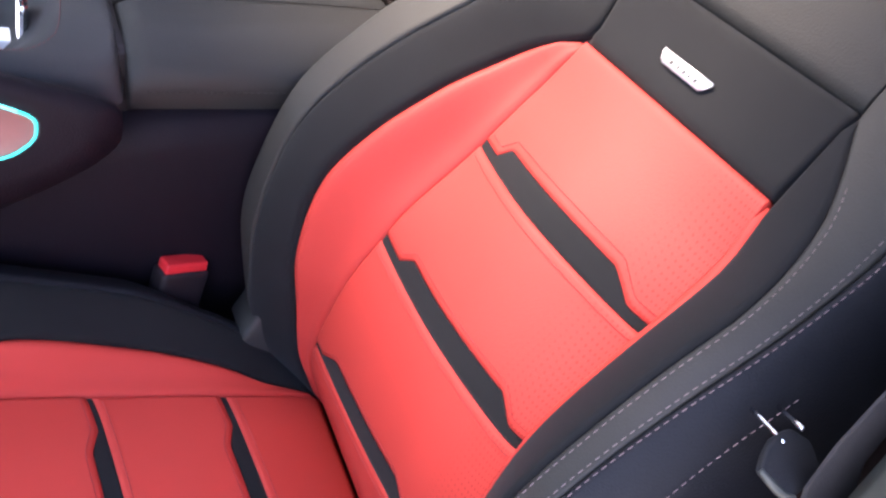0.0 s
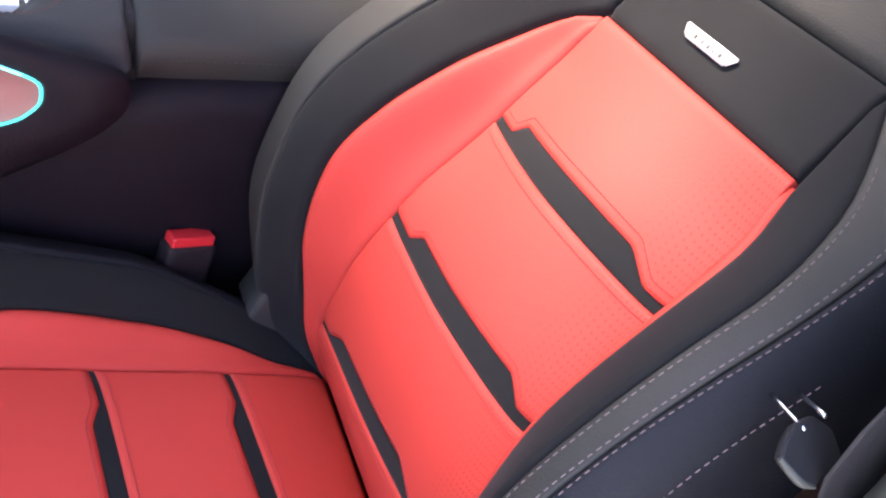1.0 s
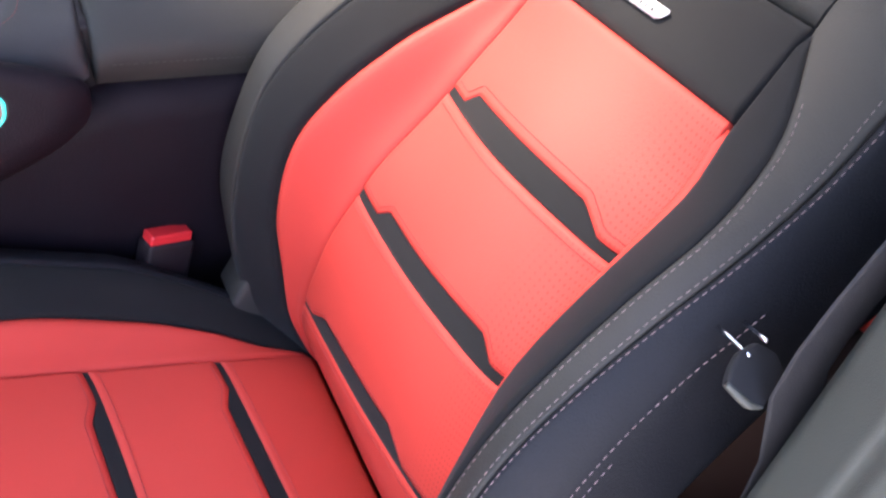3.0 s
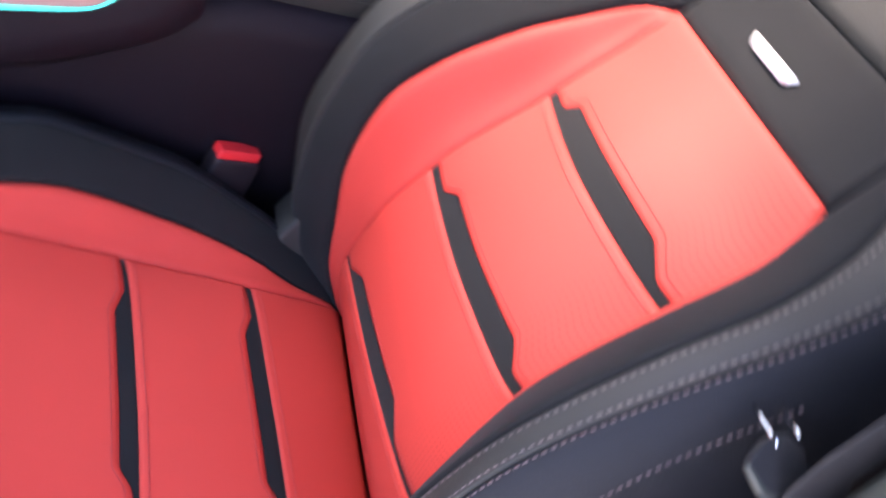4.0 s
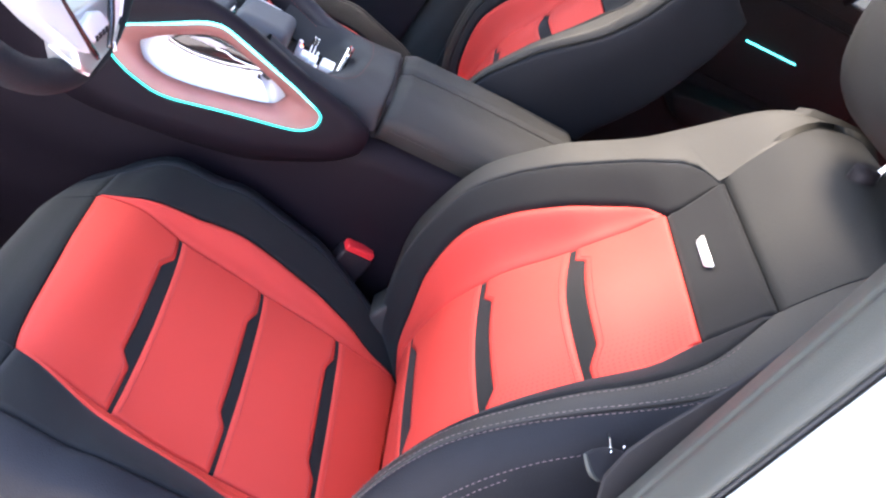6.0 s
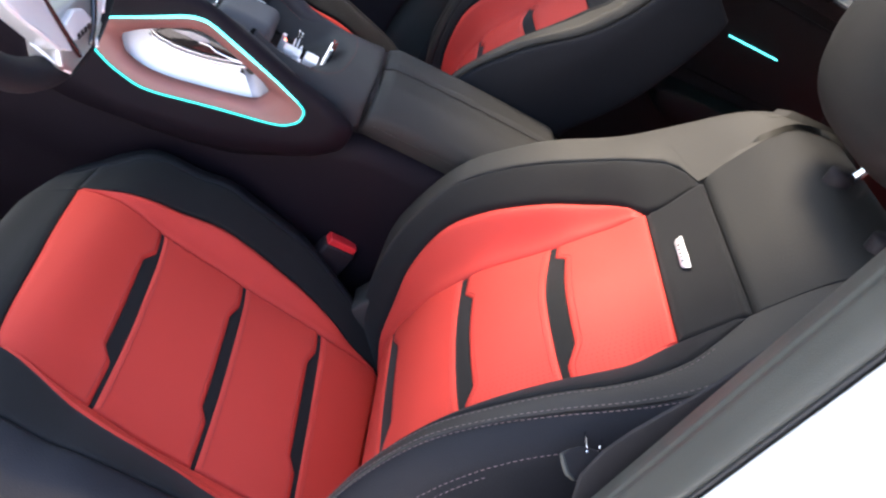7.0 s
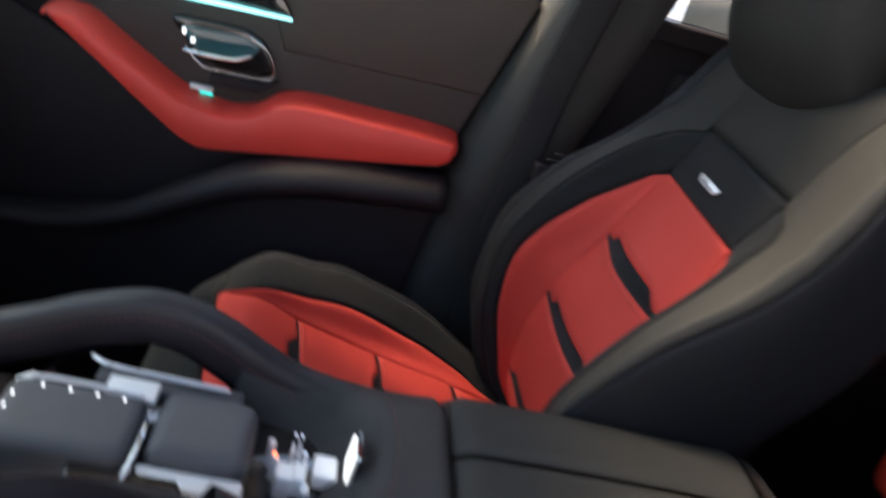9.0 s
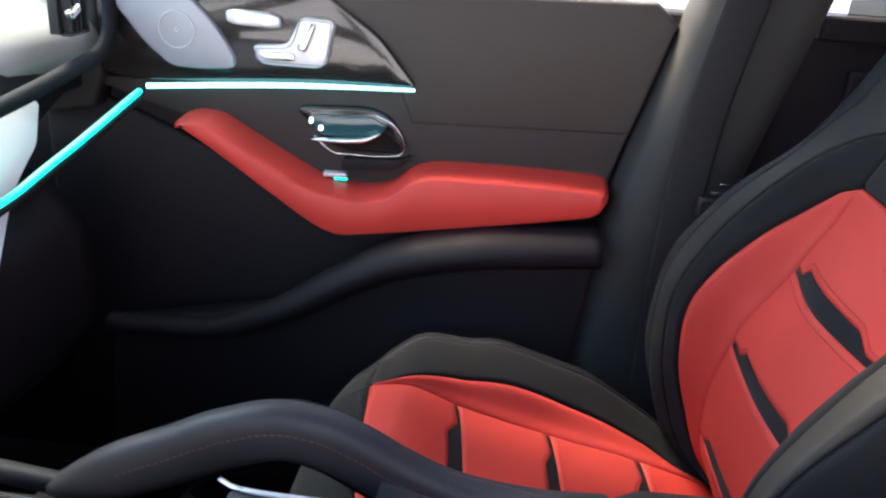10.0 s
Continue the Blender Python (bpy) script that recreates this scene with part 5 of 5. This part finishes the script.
def padded(outline, y_in, y_out, n=9):
    """A cushion-like form over an outline: its rim lies at y_out and it swells to y_in."""
    ring = np.array(rounded(outline, 4, 0.3))
    c = ring.mean(0)
    nxt, prv = np.roll(ring, -1, 0), np.roll(ring, 1, 0)
    tang = nxt - prv
    nrm = np.stack([tang[:, 1], -tang[:, 0]], 1)
    nrm /= np.linalg.norm(nrm, axis=1)[:, None] + 1e-9
    sgn = np.sign(np.sum(ring[:, 0] * nxt[:, 1] - nxt[:, 0] * ring[:, 1]))
    bm = bmesh.new()
    rows = []
    for k in range(n + 1):
        t = k / n
        inset, y = 0.010 * (1 - math.cos(t * math.pi / 2)), y_out + (y_in - y_out) * math.sin(t * math.pi / 2)
        pts = ring - nrm * sgn * inset
        rows.append([bm.verts.new((p[0], y, p[1])) for p in pts])
    for a, b in zip(rows, rows[1:]):
        for i in range(len(a)):
            j = (i + 1) % len(a)
            bm.faces.new((a[i], a[j], b[j], b[i]))
    cap = bm.faces.new(rows[-1])
    bmesh.ops.triangulate(bm, faces=[cap])
    bmesh.ops.recalc_face_normals(bm, faces=bm.faces)
    return from_bm(bm)


part("arm_rest", padded(ARM, 1.10, 1.18), RED_DOOR, door, "padded red leather armrest")
bezel = part("handle_recess", slab(rounded([(-0.600, 1.146), (-0.480, 1.152), (-0.448, 1.138), (-0.424, 1.100), (-0.432, 1.084), (-0.535, 1.082)], 5, 0.25), 1.160, 1.185, 0.006), GLOSS, door, "glossy recess of the door handle")
part("handle_rim", tube([(-0.563, 1.156, 1.104), (-0.545, 1.155, 1.088), (-0.528, 1.154, 1.080), (-0.48, 1.154, 1.080), (-0.436, 1.154, 1.084), (-0.426, 1.154, 1.098), (-0.443, 1.155, 1.129), (-0.470, 1.156, 1.142)], 0.0011, 0.0011, 60, 8, (0, 1, 0)), CHROME, bezel, "thin chrome rim of the handle recess")
part("door_handle", tube([(-0.566, 1.151, 1.100), (-0.53, 1.147, 1.102), (-0.49, 1.147, 1.105), (-0.462, 1.152, 1.116)], [0.004, 0.007, 0.008, 0.004], [0.002, 0.004, 0.0048, 0.003], 24, 10), CHROME, bezel, "chrome door handle lip")
part("handle_cup", slab(rounded([(-0.575, 1.136), (-0.480, 1.140), (-0.452, 1.126), (-0.462, 1.112), (-0.49, 1.105), (-0.556, 1.104)], 5, 0.25), 1.1575, 1.165, 0.002), CUP, bezel, "glossy cup behind the handle, cyan light painted in")
part("lock_key", joined(block(-0.570, -0.565, 1.152, 1.158, 1.123, 1.131, 0.001), block(-0.556, -0.550, 1.152, 1.158, 1.113, 1.120, 0.001)), MARK, bezel, "white lit lock symbols")
part("switch_glow", block(-0.532, -0.512, 1.152, 1.160, 1.0390, 1.0405, 0.0006), LED_DIM, door, "thin cyan light line under the switch")
part("window_switch", joined(block(-0.548, -0.512, 1.150, 1.163, 1.043, 1.050, 0.002)), SILVER, door, "bright window switch on the armrest")
part("grip_hollow", slab(rounded([(-0.52, 1.055), (-0.44, 1.062), (-0.415, 1.085), (-0.43, 1.078), (-0.52, 1.074)], 4, 0.2), 1.15, 1.178, 0.003), DARK, door)
speaker = part("speaker_grille", slab(rounded([(-0.868, 1.292), (-0.80, 1.311), (-0.755, 1.304), (-0.715, 1.268), (-0.676, 1.212), (-0.682, 1.195), (-0.73, 1.191), (-0.775, 1.192), (-0.812, 1.222)], 5, 0.3), 1.147, 1.165, 0.005), MESH, door, "brushed metal speaker grille")
for r in (0.003, 0.026):
    part("grille_ring", tube([(-0.762 + r * math.cos(a), 1.1455, 1.246 + r * math.sin(a)) for a in np.linspace(0, 2 * math.pi, 25)], 0.0009, 0.0009, 40, 6, (0, 1, 0)), SILVER, speaker)
pod = part("memory_switch", slab(rounded([(-0.690, 1.280), (-0.612, 1.277), (-0.608, 1.256), (-0.688, 1.259)], 5, 0.3), 1.146, 1.165, 0.004), SILVER, door, "bright metal memory switch")
for x in (-0.67, -0.63):
    part("lit_mark", block(x - 0.0025, x + 0.0025, 1.1445, 1.148, 1.2655, 1.2705, 0), MARK, pod, "white lit dot", False)
sw = part("seat_switch", slab(rounded([(-0.652, 1.232), (-0.600, 1.236), (-0.580, 1.276), (-0.530, 1.274), (-0.545, 1.205), (-0.640, 1.205)], 5, 0.22), 1.146, 1.165, 0.005), SILVER, door, "bright seat shaped adjustment switch")
part("switch_groove", tube([(-0.646, 1.1455, 1.228), (-0.603, 1.1455, 1.231), (-0.594, 1.1455, 1.238), (-0.577, 1.1455, 1.272), (-0.537, 1.1455, 1.270), (-0.549, 1.1455, 1.210), (-0.636, 1.1455, 1.210), (-0.646, 1.1455, 1.216), (-0.646, 1.1455, 1.228)], 0.0009, 0.0009, 80, 6, (0, 1, 0)), MESH, sw, "grey groove round the switch")
part("seat_button", joined(slab(rounded([(-0.640, 1.224), (-0.588, 1.226), (-0.588, 1.213), (-0.636, 1.213)], 4, 0.3), 1.139, 1.15, 0.003), slab(rounded([(-0.586, 1.232), (-0.570, 1.270), (-0.556, 1.268), (-0.572, 1.226)], 4, 0.3), 1.139, 1.15, 0.003)), CHROME, sw, "raised chrome seat button")
# pocket and lower panel
part("lower_panel", slab([(-1.0, 0.48), (-1.0, 1.12), (-0.90, 1.13), (-0.66, 1.03), (-0.55, 0.96), (-0.42, 0.955), (-0.14, 1.03), (-0.12, 0.95), (-0.17, 0.48)], 1.188, 1.215, 0.006), DARK, door)
part("pocket_lip", tube([(-0.13, 1.115, 0.985), (-0.28, 1.10, 0.975), (-0.42, 1.09, 0.945), (-0.50, 1.085, 0.905), (-0.60, 1.08, 0.845), (-0.72, 1.085, 0.80), (-0.88, 1.10, 0.785)], [0.05, 0.05, 0.045, 0.035, 0.025, 0.02, 0.02], [0.03, 0.03, 0.03, 0.025, 0.02, 0.016, 0.016], 50, 14), DARK, door, "black map pocket lip")
part("pocket_front", slab([(-0.13, 0.97), (-0.42, 0.93), (-0.60, 0.84), (-0.88, 0.78), (-0.9, 0.50), (-0.18, 0.50)], 1.10, 1.14, 0.01), DARK, door)
part("door_light", block(-0.735, -0.72, 1.078, 1.085, 0.80, 0.812, 0.002), TRIM, door, "small grey lamp lens in the pocket")
part("corner_trim", slab([(-1.02, 1.10), (-0.99, 1.30), (-0.885, 1.312), (-0.885, 1.17), (-0.90, 1.12)], 1.15, 1.2, 0.008), TRIM, door)

# ---- rear cabin ----
rear_door = thing("door_2", (0.8, 1.22, 0.5), "dark rear door with cyan light strip", "car door", kind="structure")
part("door_shell", block(0.02, 1.95, 1.22, 1.28, 0.42, 1.31, 0.02), DARK, rear_door)
part("light_strip", tube([(0.566, 1.205, 1.150), (0.70, 1.205, 1.155)], 0.002, 0.002, 12, 8), LED, rear_door, "glowing cyan light strip")
# trim and armrest near black: the rear cabin's shade is put into the colour
part("trim_panel", slab([(0.2, 1.02), (0.2, 1.25), (0.9, 1.27), (0.9, 1.05)], 1.207, 1.24, 0.008), DARK, rear_door)
part("arm_rest", padded([(0.45, 1.0), (0.9, 1.03), (0.95, 0.98), (0.9, 0.93), (0.5, 0.92)], 1.13, 1.22), DARK, rear_door)
bench = thing("rear_bench", (1.1, 0.4, 0.46), "red and black leather rear bench in shade", "car seat")
for y0, y1 in ((-0.28, 0.16), (0.17, 0.62), (0.63, 1.09)):
    part("seat_cushion", block(0.80, 1.32, y0, y1, 0.62, 0.80, 0.05, 5), RED, bench, "red leather rear seat cushion")
    part("back_cushion", block(1.28, 1.48, y0, y1, 0.74, 1.28, 0.05, 5, m=about((1.35, 0, 0.8), pose(0, 0, 0, 0, 20, 0))), RED, bench, "red leather rear backrest")
part("bench_base", block(0.84, 1.4, -0.3, 1.1, 0.456, 0.64, 0.03), DARK, bench)

# ---- outside ----
structure("ground", block(-60, 60, -60, 60, -0.25, 0.0, 0), GROUND, "grey paved parking ground", "ground")
structure("sill_panel", block(-1.2, 0.36, -0.50, -0.36, 0.28, 0.47, 0.03), WHITE_PAINT, "white painted door sill of the car", "car sill")
structure("underbody", block(-2.4, 2.3, -0.45, 1.28, 0.25, 0.40, 0.03), DARK, "dark underside of the car", "car body")
structure("bonnet", block(-2.6, -1.66, -0.5, 1.34, 0.5, 1.0, 0.08, 4), WHITE_PAINT, "white car bonnet in front of the windscreen", "car body", True)


def parked_car(x, y, turn, paint, label):
    """A saloon seen from afar: body, cabin, glass, wheels and mirrors."""
    car = thing("parked_car", (x, y, 0.0), label, "car", "parked cars")
    m = pose(x, y, 0, 0, 0, turn) @ Matrix.Scale(1.25, 4)
    prof = [(-2.25, 0.35), (-2.28, 0.62), (-2.1, 0.80), (-1.0, 0.95), (-0.75, 0.98), (1.35, 1.02), (2.0, 1.0), (2.22, 0.85), (2.24, 0.4), (1.9, 0.25), (-1.9, 0.25)]
    body = part("body", moved(slab(rounded(prof, 4, 0.25), -0.9, 0.9, 0.10, 5), m), paint, car)
    roof = [(-0.80, 0.97), (-0.05, 1.42), (0.35, 1.47), (0.95, 1.44), (1.75, 1.02)]
    part("cabin", moved(slab(rounded(roof, 4, 0.22), -0.72, 0.72, 0.08, 4), m), paint, car)
    for s in (-1, 1):
        for pts in ([(-0.55, 1.03), (0.0, 1.36), (0.38, 1.40), (0.38, 1.03)], [(0.44, 1.03), (0.44, 1.40), (0.9, 1.38), (1.42, 1.05)]):
            part("side_window", moved(slab(pts, s * 0.722 if s > 0 else -0.724, s * 0.66, 0.0), m), TINTED, car, "dark side window")
        part("door_mirror", moved(block(-0.60, -0.49, s * 0.95 - 0.09, s * 0.95 + 0.09, 1.00, 1.085, 0.036, 4), m), paint, car)
        for wx in (-1.4, 1.35):
            wh = part("wheel", moved(tube([(wx, s * 0.93, 0.33), (wx, s * 0.72, 0.33)], 0.33, 0.33, 4, 28, (0, 0, 1)), m), RUBBER, car)
            part("rim", moved(tube([(wx, s * 0.94, 0.33), (wx, s * 0.90, 0.33)], 0.21, 0.21, 3, 24, (0, 0, 1)), m), SILVER, wh)
    ang = math.atan2(0.45, 0.75)
    part("windscreen", moved(block(-0.83, -0.05, -0.64, 0.64, 1.165, 1.185, 0.004, m=about((-0.42, 0, 1.175), pose(0, 0, 0, 0, -31, 0))), m), TINTED, car, "dark windscreen")
    part("rear_window", moved(block(0.98, 1.72, -0.6, 0.6, 1.235, 1.255, 0.004, m=about((1.35, 0, 1.245), pose(0, 0, 0, 0, 28, 0))), m), TINTED, car)
    return car


parked_car(3.35, 6.45, 6, CREAM, "cream coloured tall car parked beside the car")
parked_car(9.6, 7.4, 8, CREAM, "cream coloured tall car parked further back")

hall = thing("building", (-2.0, 9.0, 0.0), "pale beige building wall behind the parked cars", "building", kind="structure")
part("wall", block(-16, 2.2, 9.0, 9.4, 0, 6, 0.02), WALL, hall)
for k in range(7):
    part("window", block(-14.5 + k * 2.3, -13.0 + k * 2.3, 8.96, 9.02, 1.6, 3.0, 0.02), TINTED, hall, "dark window pane")
part("roof", block(-16.3, 2.5, 8.7, 9.8, 6.0, 6.25, 0.04), TRIM, hall)

tree = thing("tree", (6.4, 11.6, 0.0), "tree with yellow green leaves behind the parked cars", "tree")
part("trunk", tube([(6.4, 11.6, 0), (6.45, 11.6, 1.4), (6.3, 11.7, 2.8), (6.4, 11.6, 4.2)], [0.16, 0.13, 0.1, 0.05], [0.16, 0.13, 0.1, 0.05], 12, 10, (0, 1, 0)), BARK, tree)
rng = np.random.default_rng(3)
lv, lf = [], []
for k in range(2600):
    p = rng.normal(0, 1, 3)
    p = p / np.linalg.norm(p) * rng.uniform(0.4, 1.0) ** 0.5 * np.array([2.0, 1.6, 1.7]) + np.array([6.4, 11.6, 3.2])
    a, b = rng.normal(0, 1, 3), rng.normal(0, 1, 3)
    a = a / np.linalg.norm(a) * 0.09
    b = np.cross(a, b)
    b = b / (np.linalg.norm(b) + 1e-9) * 0.05
    i = len(lv)
    lv += [p - a, p + b, p + a, p - b]
    lf.append([i, i + 1, i + 2, i + 3])
part("crown", (lv, lf), LEAF, tree, "loose yellow green foliage", False)
